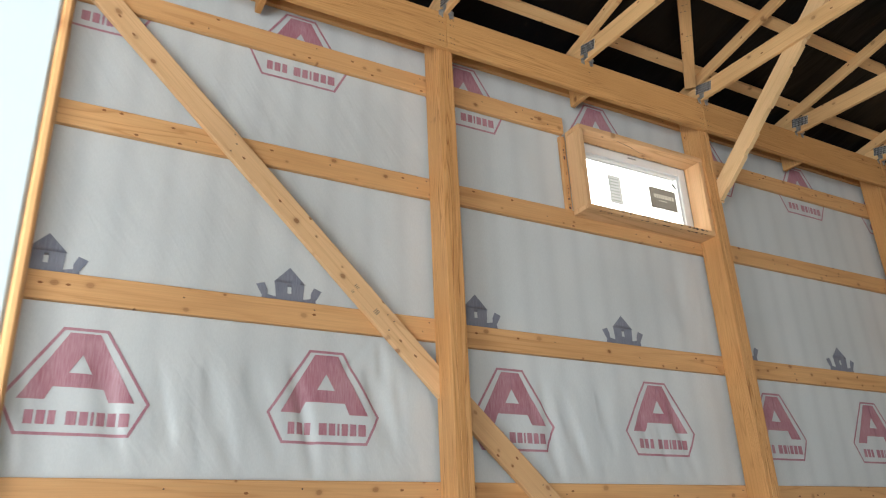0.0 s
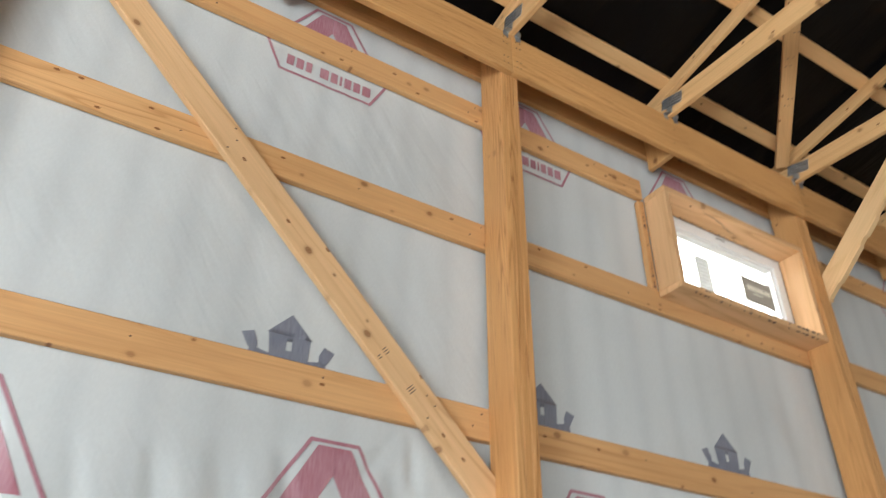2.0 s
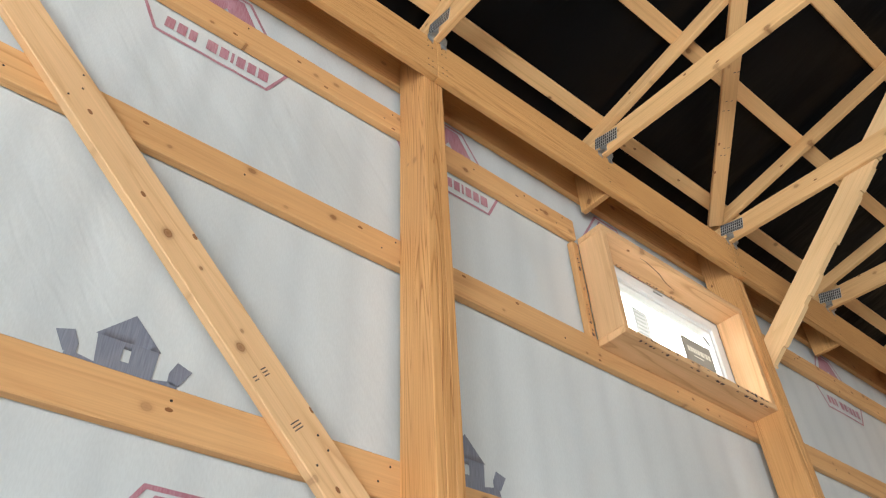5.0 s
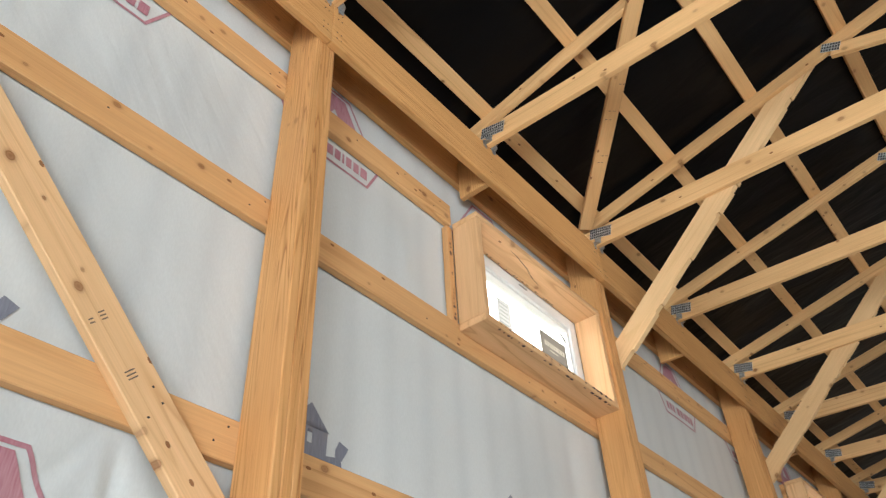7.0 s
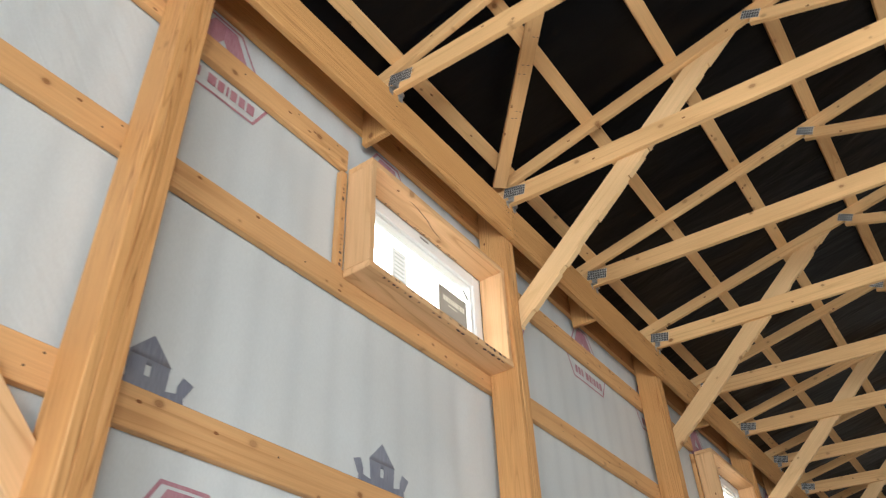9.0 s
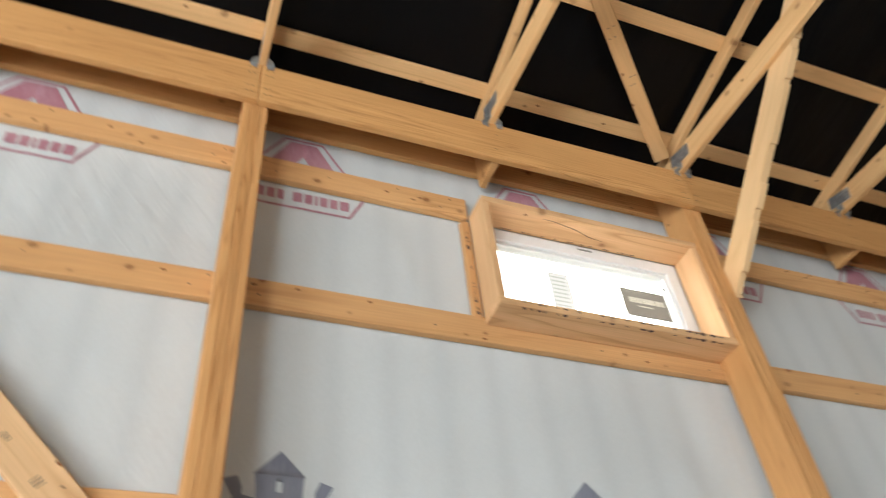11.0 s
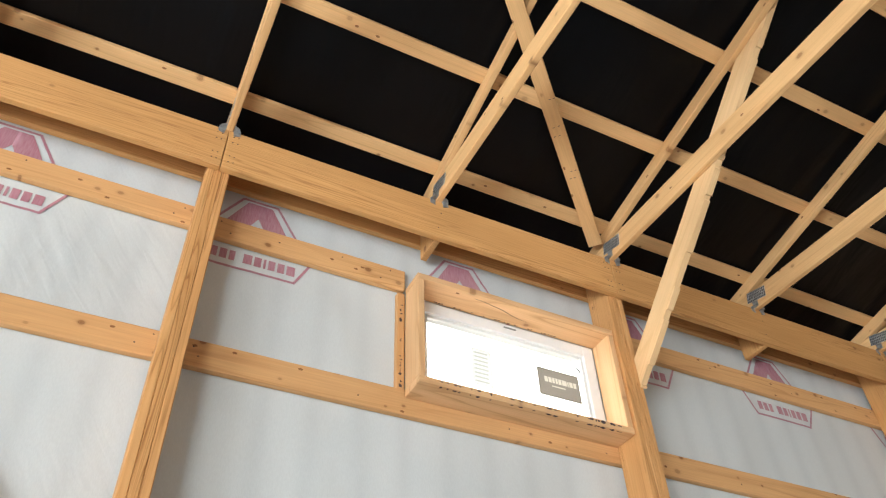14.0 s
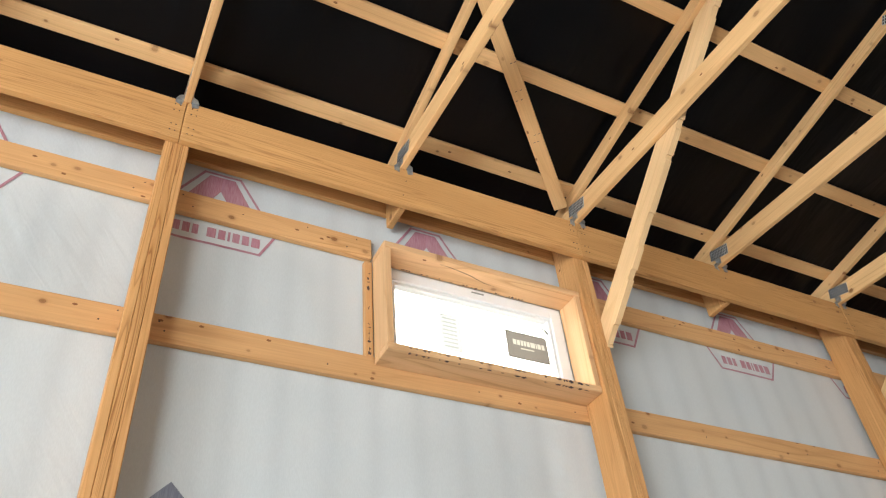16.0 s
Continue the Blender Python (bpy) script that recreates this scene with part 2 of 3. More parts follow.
def underlay():
    m, nt, b = mat("black_roof_underlay")
    v = coords(nt, (1, 1, 1), False)
    n = node(nt, "ShaderNodeTexNoise", Scale=2.0, Detail=3.0)
    nt.links.new(v, n.inputs["Vector"])
    # near-black base; its slight blue paints in flare from the window
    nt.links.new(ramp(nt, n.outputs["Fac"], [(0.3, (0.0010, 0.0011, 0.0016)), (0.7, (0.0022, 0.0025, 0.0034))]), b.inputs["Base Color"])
    b.inputs["Roughness"].default_value = 0.36
    b.inputs["Specular IOR Level"].default_value = 0.17
    w = node(nt, "ShaderNodeTexNoise", Scale=1.0, Detail=3.0, Distortion=0.4)
    nt.links.new(coords(nt, (5.5, 1.6, 1.6), False), w.inputs["Vector"])
    bp = nt.nodes.new("ShaderNodeBump")
    bp.inputs["Strength"].default_value, bp.inputs["Distance"].default_value = 0.5, 0.028
    nt.links.new(w.outputs["Fac"], bp.inputs["Height"])
    nt.links.new(bp.outputs["Normal"], b.inputs["Normal"])
    return m


WRAPMAT = wrap_material()
RED_INK = ink("red_print", (0.365, 0.135, 0.175), (0.49, 0.28, 0.315))
BLUE_INK = ink("slate_blue_print", (0.165, 0.175, 0.225), (0.255, 0.27, 0.315))
UNDERLAY = underlay()
STEEL = plain("painted_steel_siding", (0.62, 0.63, 0.62), 0.4, 0.0, 0.05)
GALV = plain("galvanized_steel", (0.54, 0.56, 0.56), 0.40, 0.6, 0.25, 30.0, 0.3)
TIE = plain("dull_galvanized_tie", (0.36, 0.37, 0.37), 0.45, 0.7, 0.35, 40.0, 0.4)
PLATE_DARK = plain("plate_tooth_slot", (0.035, 0.035, 0.037), 0.7, 0.0, 0.2)
VINYL = plain("white_vinyl", (0.80, 0.81, 0.80), 0.35, 0.0, 0.03)
CONCRETE = plain("concrete_floor", (0.46, 0.45, 0.43), 0.8, 0.0, 0.2, 3.0, 0.2)
GRAVEL = plain("gravel_ground", (0.30, 0.28, 0.25), 0.95, 0.0, 0.35, 14.0, 0.6)
NAIL = plain("dark_nail_hole", (0.035, 0.025, 0.02), 0.6, 0.2, 0.2)
STAMP = plain("black_stamp_ink", (0.10, 0.075, 0.055), 0.7, 0.0, 0.3, 40.0)
BARK = plain("dark_bark", (0.075, 0.045, 0.040), 0.9, 0.0, 0.5, 25.0, 0.8)
# white sheeting with its shade put into the colour as a blue-grey
SHEETING = plain("shaded_white_sheeting", (0.46, 0.51, 0.52), 0.5, 0.0, 0.03, 2.0, 0.1)


def paper(name, colour, through_colour, share):
    """Thin paper or film that lets part of the daylight behind it through."""
    m, nt, b = mat(name)
    n = node(nt, "ShaderNodeTexNoise", Scale=30.0, Detail=3.0)
    nt.links.new(coords(nt, (1, 1, 1)), n.inputs["Vector"])
    nt.links.new(ramp(nt, n.outputs["Fac"], [(0.3, tuple(c * 0.85 for c in colour)), (0.7, colour)]), b.inputs["Base Color"])
    b.inputs["Roughness"].default_value = 0.6
    tr = nt.nodes.new("ShaderNodeBsdfTranslucent")
    tr.inputs["Color"].default_value = (*through_colour, 1)
    mx = nt.nodes.new("ShaderNodeMixShader")
    mx.inputs["Fac"].default_value = share
    nt.links.new(b.outputs[0], mx.inputs[1])
    nt.links.new(tr.outputs[0], mx.inputs[2])
    nt.links.new(mx.outputs[0], nt.nodes["Material Output"].inputs["Surface"])
    return m


LABEL_PALE = paper("pale_label_paper", (0.75, 0.76, 0.72), (0.17, 0.17, 0.165), 0.7)
LABEL_GREY = paper("pale_label_print", (0.35, 0.36, 0.33), (0.135, 0.135, 0.13), 0.65)
LABEL_BROWN = paper("brown_label_paper", (0.16, 0.135, 0.11), (0.075, 0.067, 0.057), 0.6)
LABEL_LINE = paper("label_lettering", (0.62, 0.57, 0.48), (0.16, 0.145, 0.12), 0.6)
GLASS, gt, gb = mat("window_glass")
gb.inputs["Transmission Weight"].default_value = 1.0
gb.inputs["Roughness"].default_value = 0.0
gb.inputs["IOR"].default_value = 1.1
gb.inputs["Base Color"].default_value = (0.97, 0.985, 0.98, 1)


# ---- mesh helpers ----
def mesh_object(name, bm, material, parent=None, label=""):
    me = bpy.data.meshes.new(name)
    bm.to_mesh(me)
    bm.free()
    me.materials.append(material)
    ob = new(name, me)
    if parent is not None:
        ob.parent = parent
    if label:
        ob["label"] = label
    return ob


def part(name, bm, material, parent, label=""):
    return mesh_object(name, bm, material, parent, label)


def box(bm, lo, hi, edge=0.0):
    """A box between two corners, with its edges eased."""
    g = bmesh.ops.create_cube(bm, size=1.0)
    size = [h - l for l, h in zip(lo, hi)]
    for v in g["verts"]:
        v.co = Vector([l + (c + 0.5) * s for l, c, s in zip(lo, v.co, size)])
    if edge:
        es = list({e for v in g["verts"] for e in v.link_edges})
        bmesh.ops.bevel(bm, geom=es, offset=edge, segments=1, affect="EDGES")
    return bm


def axes_pose(p, along, across):
    """A pose at p whose x runs along the first way and whose y lies nearest the second."""
    x = Vector(along).normalized()
    z = x.cross(Vector(across)).normalized()
    y = z.cross(x)
    m = Matrix((x, y, z)).transposed().to_4x4()
    m.translation = p
    return m


def stick(name, p, q, across, width, thick, material, parent=None, cut=None, label=""):
    """A board from p to q: width lies nearest the way across, thick at right angles to it. cut: x shear at both ends, per width."""
    p, q = Vector(p), Vector(q)
    length = (q - p).length
    bm = bmesh.new()
    box(bm, (0, -width / 2, -thick / 2), (length, width / 2, thick / 2), EDGE)
    if cut:
        for v in bm.verts:
            v.co.x += (cut[0] if v.co.x < length / 2 else cut[1]) * v.co.y
    ob = mesh_object(name, bm, material, None, label)
    m = axes_pose(p, q - p, across)
    if parent is not None:
        ob.parent = parent
        ob.matrix_parent_inverse = parent.matrix_basis.inverted()
    ob.matrix_basis = m
    return ob


def empty(name, at, label, category, group=""):
    ob = new(name)
    ob.empty_display_size = 0.1
    ob.location = at
    return tagged(ob, label, category, group)


def hung(ob, parent):
    """Parents ob, which already stands in its place in the world, to a thing."""
    ob.parent = parent
    ob.matrix_parent_inverse = parent.matrix_basis.inverted()
    return ob


def nail_mesh():
    """A small driven nail: a dark rim round a slightly sunk, flat head."""
    bm = bmesh.new()
    rings = []
    for r, y in ((0.0042, 0.0004), (0.0036, -0.0006), (0.0026, -0.0007), (0.0022, 0.0001)):
        rings.append([bm.verts.new((r * math.cos(k * math.pi / 4), y, r * math.sin(k * math.pi / 4))) for k in range(8)])
    for a, b in zip(rings, rings[1:]):
        for k in range(8):
            bm.faces.new((a[k], a[(k + 1) % 8], b[(k + 1) % 8], b[k]))
    bm.faces.new(rings[-1])
    bmesh.ops.recalc_face_normals(bm, faces=bm.faces[:])
    me = bpy.data.meshes.new("nail")
    bm.to_mesh(me)
    bm.free()
    me.materials.append(NAIL)
    return me


NAIL_MESH = nail_mesh()


def nails(owner, spots, face_y):
    """Single nails on a face of the owner that looks to -y."""
    for x, z in spots:
        ob = new("nail", NAIL_MESH)
        ob.matrix_basis = pose(x, face_y, z)
        hung(ob, owner)


# ---- setting ----
def structure(name, bm, material, label):
    return tagged(mesh_object(name, bm, material), label, "", "", "structure")


bm = bmesh.new()
box(bm, (-400, -400, -0.4), (400, 400, -0.06))
structure("ground", bm, GRAVEL, "grey gravel ground around the building")
bm = bmesh.new()
box(bm, (WEST, SOUTH, -0.2), (EAST, 0.03, 0.0))
structure("floor", bm, CONCRETE, "bare grey concrete floor slab")

GLOW = bpy.data.materials.new("hazy_bright_sky")
GLOW.use_nodes = True
GLOW.node_tree.nodes.clear()
em = GLOW.node_tree.nodes.new("ShaderNodeEmission")
em.inputs["Color"].default_value, em.inputs["Strength"].default_value = (1.0, 0.99, 0.95, 1), 9.0
GLOW.node_tree.links.new(em.outputs[0], GLOW.node_tree.nodes.new("ShaderNodeOutputMaterial").inputs["Surface"])
bm = bmesh.new()
bm.faces.new([bm.verts.new(p) for p in ((-300, 60, -1), (700, 60, -1), (700, 60, 320), (-300, 60, 320))])
structure("backdrop", bm, GLOW, "bright hazy sky beyond the windows")

WIN = [(1.148, 2.328, 3.533, 4.139), (1.148 + 2 * BAY, 2.328 + 2 * BAY, 3.533, 4.139)]


def in_window(x, z):
    return any(a < x < b and c < z < d for a, b, c, d in WIN)


WRAP_REST = [0.0] + [0.5 * (a + b) for a, b in GIRTS] + [4.6]


def swell(v, a, b, soft):
    """1 inside a..b, falling to 0 over soft outside it."""
    return max(0.0, 1.0 - max(0.0, a - v, v - b) / soft)


def wrap_y(x, z):
    """How the loose sheet lies between the girts that hold it."""
    gap = min(abs(z - r) for r in WRAP_REST)
    slack = min(1.0, max(0.0, gap - 0.06) / 0.2)
    y = 0.012 * max(0.0, noise.noise((x * 2.3 + z * 0.9, 3.0, z * 0.9)) + 0.25 * noise.noise((x * 9, 7, z * 3)))
    # loose vertical folds low on the sheet
    low = swell(x, -2.4, 1.8, 0.3) * swell(z, 1.72, 2.15, 0.2)
    y += 0.030 * low * max(0.0, noise.noise((x * 9.5 + z * 2.2, 1.0, z * 1.7)) + 0.3 * noise.noise((x * 21 + z * 5, 2.0, z * 4)))
    # small slanting ripples high on the sheet
    high = swell(x, -2.2, 0.0, 0.4) * (swell(z, 3.55, 4.1, 0.1) + 0.6 * swell(z, 2.9, 3.3, 0.3))
    y += 0.006 * high * max(0.0, noise.noise((x * 14.0 + z * 9.0, 5.0, z * 3.0 - x * 2.5)) + 0.15 + 0.35 * noise.noise((x * 3.0, 9.0, z * 3.0)))
    # a fan of tucks under the girt beside the brace
    dx, dz = x + 0.40, 2.47 - z
    if dz > 0:
        far = math.hypot(dx, dz)
        y += 0.020 * math.exp(-((far - 0.10) / 0.20) ** 2) * max(0.0, math.sin(9.0 * math.atan2(dx, dz + 0.05) + 0.8))
    return WRAP + slack * y


def wrap_sheet():
    xs = set(round(WEST + 0.06 * i, 4) for i in range(int((EAST - WEST) / 0.06) + 1)) | {EAST}
    xs |= set(round(-2.3 + 0.02 * i, 4) for i in range(int(4.8 / 0.02)))
    zs = set(round(0.06 * i, 4) for i in range(int(4.9 / 0.06) + 1)) | set(round(1.56 + 0.03 * i, 4) for i in range(95))
    for a, b, c, d in WIN:
        xs |= {a, b}
        zs |= {c, d}
    xs, zs = sorted(xs), sorted(zs)
    faces = []
    verts = [(x, wrap_y(x, z), z) for z in zs for x in xs]
    w = len(xs)
    for j in range(len(zs) - 1):
        for i in range(w - 1):
            if not in_window((xs[i] + xs[i + 1]) / 2, (zs[j] + zs[j + 1]) / 2):
                faces.append((j * w + i, j * w + i + 1, (j + 1) * w + i + 1, (j + 1) * w + i))
    me = bpy.data.meshes.new("wall_north")
    me.from_pydata(verts, [], faces)
    me.materials.append(WRAPMAT)
    for p in me.polygons:
        p.use_smooth = True
    return tagged(new("wall_north", me), "translucent white woven building wrap with mirrored red and slate prints", "", "", "structure")


wall_north = wrap_sheet()

# steel cladding behind the wrap
bm = bmesh.new()
cuts = [WEST] + [v for a, b, _, _ in WIN for v in (a, b)] + [EAST]
for n, (a, b) in enumerate(zip(cuts, cuts[1:])):
    if n % 2 == 0:
        box(bm, (a, 0.075, -0.05), (b, 0.10, 4.95))
    else:
        box(bm, (a, 0.075, -0.05), (b, 0.10, WIN[0][2]))
        box(bm, (a, 0.075, WIN[0][3]), (b, 0.10, 4.95))
structure("wall_north_cladding", bm, STEEL, "pale ribbed steel cladding outside the wrap")

# other walls, with open doorways in the west gable and the south side
bm = bmesh.new()
box(bm, (EAST, SOUTH, 0), (EAST + 0.1, 0.1, 6.6))
structure("wall_east", bm, WRAPMAT, "far gable wall in white building wrap")
bm = bmesh.new()
y0, y1, h = DOOR_W
box(bm, (WEST - 0.1, SOUTH, 0), (WEST, y0, 6.6))
box(bm, (WEST - 0.1, y1, 0), (WEST, 0.1, 6.6))
box(bm, (WEST - 0.1, y0, h), (WEST, y1, 6.6))
structure("wall_west", bm, WRAPMAT, "gable wall in white building wrap with a wide open doorway")
bm = bmesh.new()
x0, x1, h = DOOR_S
box(bm, (WEST, SOUTH - 0.1, 0), (x0, SOUTH, 4.95))
box(bm, (x1, SOUTH - 0.1, 0), (EAST, SOUTH, 4.95))
box(bm, (x0, SOUTH - 0.1, h), (x1, SOUTH, 4.95))
structure("wall_south", bm, WRAPMAT, "long side wall in white building wrap with a wide open doorway")

# roof: black underlay over the purlins, both slopes
MID = SOUTH / 2
PURLIN_T = 0.038


def roof_z(y):
    """Top of the top chords."""
    return ROOF0 + SLOPE * (abs(MID) - abs(y - MID))


bm = bmesh.new()
for ya, yb in ((0.25, MID), (MID, SOUTH - 0.25)):
    n, m = 120, 40
    grid = []
    for i in range(n + 1):
        x = WEST - 0.2 + (EAST - WEST + 0.4) * i / n
        for j in range(m + 1):
            y = ya + (yb - ya) * j / m
            sag = 0.012 * noise.noise((x * 1.1, y * 1.7, 5.0))
            grid.append(bm.verts.new((x, y, roof_z(y) + PURLIN_T + 0.016 + sag)))
    for i in range(n):
        for j in range(m):
            a = i * (m + 1) + j
            bm.faces.new((grid[a], grid[a + 1], grid[a + m + 2], grid[a + m + 1]))
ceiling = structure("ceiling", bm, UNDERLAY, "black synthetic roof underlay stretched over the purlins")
for p in ceiling.data.polygons:
    p.use_smooth = True
bm = bmesh.new()
for ya, yb in ((0.4, MID), (MID, SOUTH - 0.4)):
    vs = [bm.verts.new((x, y, roof_z(y) + PURLIN_T + 0.05 + dz)) for dz in (0, 0.02) for x, y in ((WEST - 0.3, ya), (EAST + 0.3, ya), (EAST + 0.3, yb), (WEST - 0.3, yb))]
    for f in ((0, 1, 2, 3), (7, 6, 5, 4), (0, 4, 5, 1), (1, 5, 6, 2), (2, 6, 7, 3), (3, 7, 4, 0)):
        bm.faces.new([vs[i] for i in f])
structure("roof", bm, STEEL, "steel roof sheets")


# ---- prints on the wrap ----
INK_Y = 0.0378


def ring_outline(bm, pts, inset, y):
    """A closed band of even width inside a convex outline."""
    n = len(pts)
    inner = []
    for i in range(n):
        a, b, c = (Vector(pts[(i + k) % n]) for k in (-1, 0, 1))
        d1, d2 = (b - a).normalized(), (c - b).normalized()
        n1, n2 = Vector((-d1.y, d1.x)), Vector((-d2.y, d2.x))
        k = (n1 + n2) / (1 + n1.dot(n2))
        inner.append(b + k * inset)
    o = [bm.verts.new((p[0], y, p[1])) for p in pts]
    q = [bm.verts.new((p[0], y, p[1])) for p in inner]
    for i in range(n):
        j = (i + 1) % n
        bm.faces.new((o[i], o[j], q[j], q[i]))


def poly(bm, pts, y):
    bm.faces.new([bm.verts.new((x, y, z)) for x, z in pts])


def hex_print():
    """Six-sided emblem: an outline, a broad splayed figure and a row of nine short bars."""
    bm = bmesh.new()
    out = [(-0.237, -0.156), (0.237, -0.156), (0.316, 0.0), (0.098, 0.342), (-0.098, 0.342), (-0.316, 0.0)]
    ring_outline(bm, out, 0.014, 0)
    for s in (-1, 1):
        quad = [(s * 0.0, 0.318), (s * 0.066, 0.318), (s * 0.246, 0.002), (s * 0.135, 0.002), (s * 0.108, 0.062), (s * 0.0, 0.062), (s * 0.0, 0.128), (s * 0.050, 0.128), (s * 0.0, 0.215)]
        poly(bm, quad if s > 0 else quad[::-1], 0)
    x = -0.205
    for w in (0.036, 0.036, 0.030, 0.0, 0.044, 0.036, 0.012, 0.036, 0.036, 0.044):
        if w == 0:
            x += 0.030
            continue
        poly(bm, [(x, -0.108), (x + w, -0.108), (x + w, -0.046), (x, -0.046)], 0)
        x += w + 0.012
    return bm


def castle_print():
    """A small slate-coloured gabled tower between two slanted wings."""
    bm = bmesh.new()
    poly(bm, [(-0.075, -0.085), (-0.011, -0.085), (-0.011, 0.0), (-0.084, 0.0)][:4], 0)
    poly(bm, [(0.011, -0.16), (0.075, -0.16), (0.084, 0.0), (0.011, 0.0)], 0)
    poly(bm, [(-0.075, -0.16), (-0.011, -0.16), (-0.011, -0.085), (-0.075, -0.085)], 0)
    poly(bm, [(-0.011, -0.16), (0.011, -0.16), (0.011, -0.060), (-0.011, -0.060)], 0)
    poly(bm, [(-0.011, -0.022), (0.011, -0.022), (0.011, 0.0), (-0.011, 0.0)], 0)
    poly(bm, [(-0.090, 0.0), (0.090, 0.0), (0.0, 0.092)], 0)
    for s in (-1, 1):
        q = [(s * 0.075, -0.16), (s * 0.165, -0.16), (s * 0.150, -0.080), (s * 0.125, -0.076), (s * 0.075, -0.086)]
        poly(bm, q if s > 0 else q[::-1], 0)
        q = [(s * 0.122, -0.080), (s * 0.155, -0.082), (s * 0.186, -0.026), (s * 0.140, -0.010), (s * 0.122, -0.050)]
        poly(bm, q if s > 0 else q[::-1], 0)
    return bm


def lay_on_wrap(ob):
    """Cuts a print into small patches and lays them on the sheet, folds and all."""
    x0, z0 = ob.location.x, ob.location.z
    bm = bmesh.new()
    bm.from_mesh(ob.data)
    for k in range(-16, 17):
        for no in ((1, 0, 0), (0, 0, 1)):
            bmesh.ops.bisect_plane(bm, geom=bm.verts[:] + bm.edges[:] + bm.faces[:], plane_co=tuple(0.022 * k * c for c in no), plane_no=no)
    for v in bm.verts:
        v.co.y = wrap_y(x0 + v.co.x, z0 + v.co.z) - 0.0035 - INK_Y
    ob.data = ob.data.copy()
    bm.to_mesh(ob.data)
    bm.free()
    for p in ob.data.polygons:
        p.use_smooth = True


def tower_row(x0, z, step):
    first = None
    x = x0
    while x < EAST - 0.4:
        if x > WEST + 0.4:
            if first is None:
                first = part("printed_tower", castle_print(), BLUE_INK, wall_north, "slate blue tower printed on the wrap")
                ob = first
            else:
                ob = new("printed_tower", first.data)
                ob.parent = wall_north
                ob["label"] = first["label"]
            ob.location = (x, INK_Y, z)
        x += step


def emblem_row(x0, z, step):
    first = None
    x = x0
    while x < EAST - 0.4:
        if x > WEST + 0.4:
            if first is None:
                first = part("printed_emblem", hex_print(), RED_INK, wall_north, "faded red six-sided emblem printed on the wrap")
                ob = first
            else:
                ob = new("printed_emblem", first.data)
                ob.parent = wall_north
                ob["label"] = first["label"]
            if z > 3.5 and any(a < x + 0.3 and x - 0.3 < b for a, b, _, _ in WIN):
                # the sheet is cut away for the window below this emblem
                bm = bmesh.new()
                bm.from_mesh(first.data)
                bmesh.ops.bisect_plane(bm, geom=bm.verts[:] + bm.edges[:] + bm.faces[:], plane_co=(0, 0, 4.145 - z), plane_no=(0, 0, -1), clear_outer=True)
                ob.data = first.data.copy()
                bm.to_mesh(ob.data)
                bm.free()
            ob.location = (x, INK_Y, z)
        x += step


emblem_row(-0.713 - 3.6, 2.011, 1.2)
emblem_row(-0.927 - 3.6, 4.188, 1.2)
tower_row(-0.933 - 3.6, 2.717, 1.199)
for ob in wall_north.children:
    if -3.2 < ob.location.x < 5.2:
        lay_on_wrap(ob)


# ---- posts ----
def post(x):
    p = empty("post", (x, -DEPTH / 2, 0), "laminated fir post of three upright planks", "post", "wall posts")
    for k in (-1, 0, 1):
        ob = stick("plank", (x + 0.038 * k, -DEPTH / 2, 0.0), (x + 0.038 * k, -DEPTH / 2, HEAD_HI), (0, 1, 0), DEPTH - 0.002 * abs(k), 0.0375, POSTWOOD)
        hung(ob, p)
    return p


for x in POSTS:
    post(x)

# ---- girts between and behind the posts, joints at the posts ----
for n, (lo, hi) in enumerate(GIRTS):
    for a, b in zip([WEST] + POSTS, POSTS + [EAST]):
        if b - a < 0.5:
            continue
        ends = [(a + 0.002, b - 0.002)]
        if n == 3 and any(a < w[0] < b for w in WIN):
            ends = [(a + 0.002, b - 1.317)]
        if n == 1 and a >= 0:
            lo, hi = 2.451, 2.591
        if n == 3 and a == 0.0:
            lo, hi = 4.170, 4.310
        elif n == 3:
            lo, hi = GIRTS[3]
        for s, e in ends:
            g = tagged(stick("wall_girt", (s, 0.019, (lo + hi) / 2), (e, 0.019, (lo + hi) / 2), (0, 0, 1), hi - lo, 0.037, FIR),
                   "horizontal fir wall girt with knots, nailed outside the posts", "girt", "wall girts")
            rnd = random.Random(int(s * 37) + 11 * n)
            spots = []
            for end, way in ((s, 1), (e, -1)):
                for k in range(2):
                    spots.append((end + way * (0.085 + 0.05 * k + rnd.uniform(-0.012, 0.012)), lo + 0.036 + (0.070, 0.012, 0.048)[k] + rnd.uniform(-0.008, 0.008)))
            for k in range(1, 3):
                spots.append((s + (e - s) * k / 3 + rnd.uniform(-0.08, 0.08), lo + rnd.uniform(0.03, 0.11)))
            nails(g, spots, -0.0003)

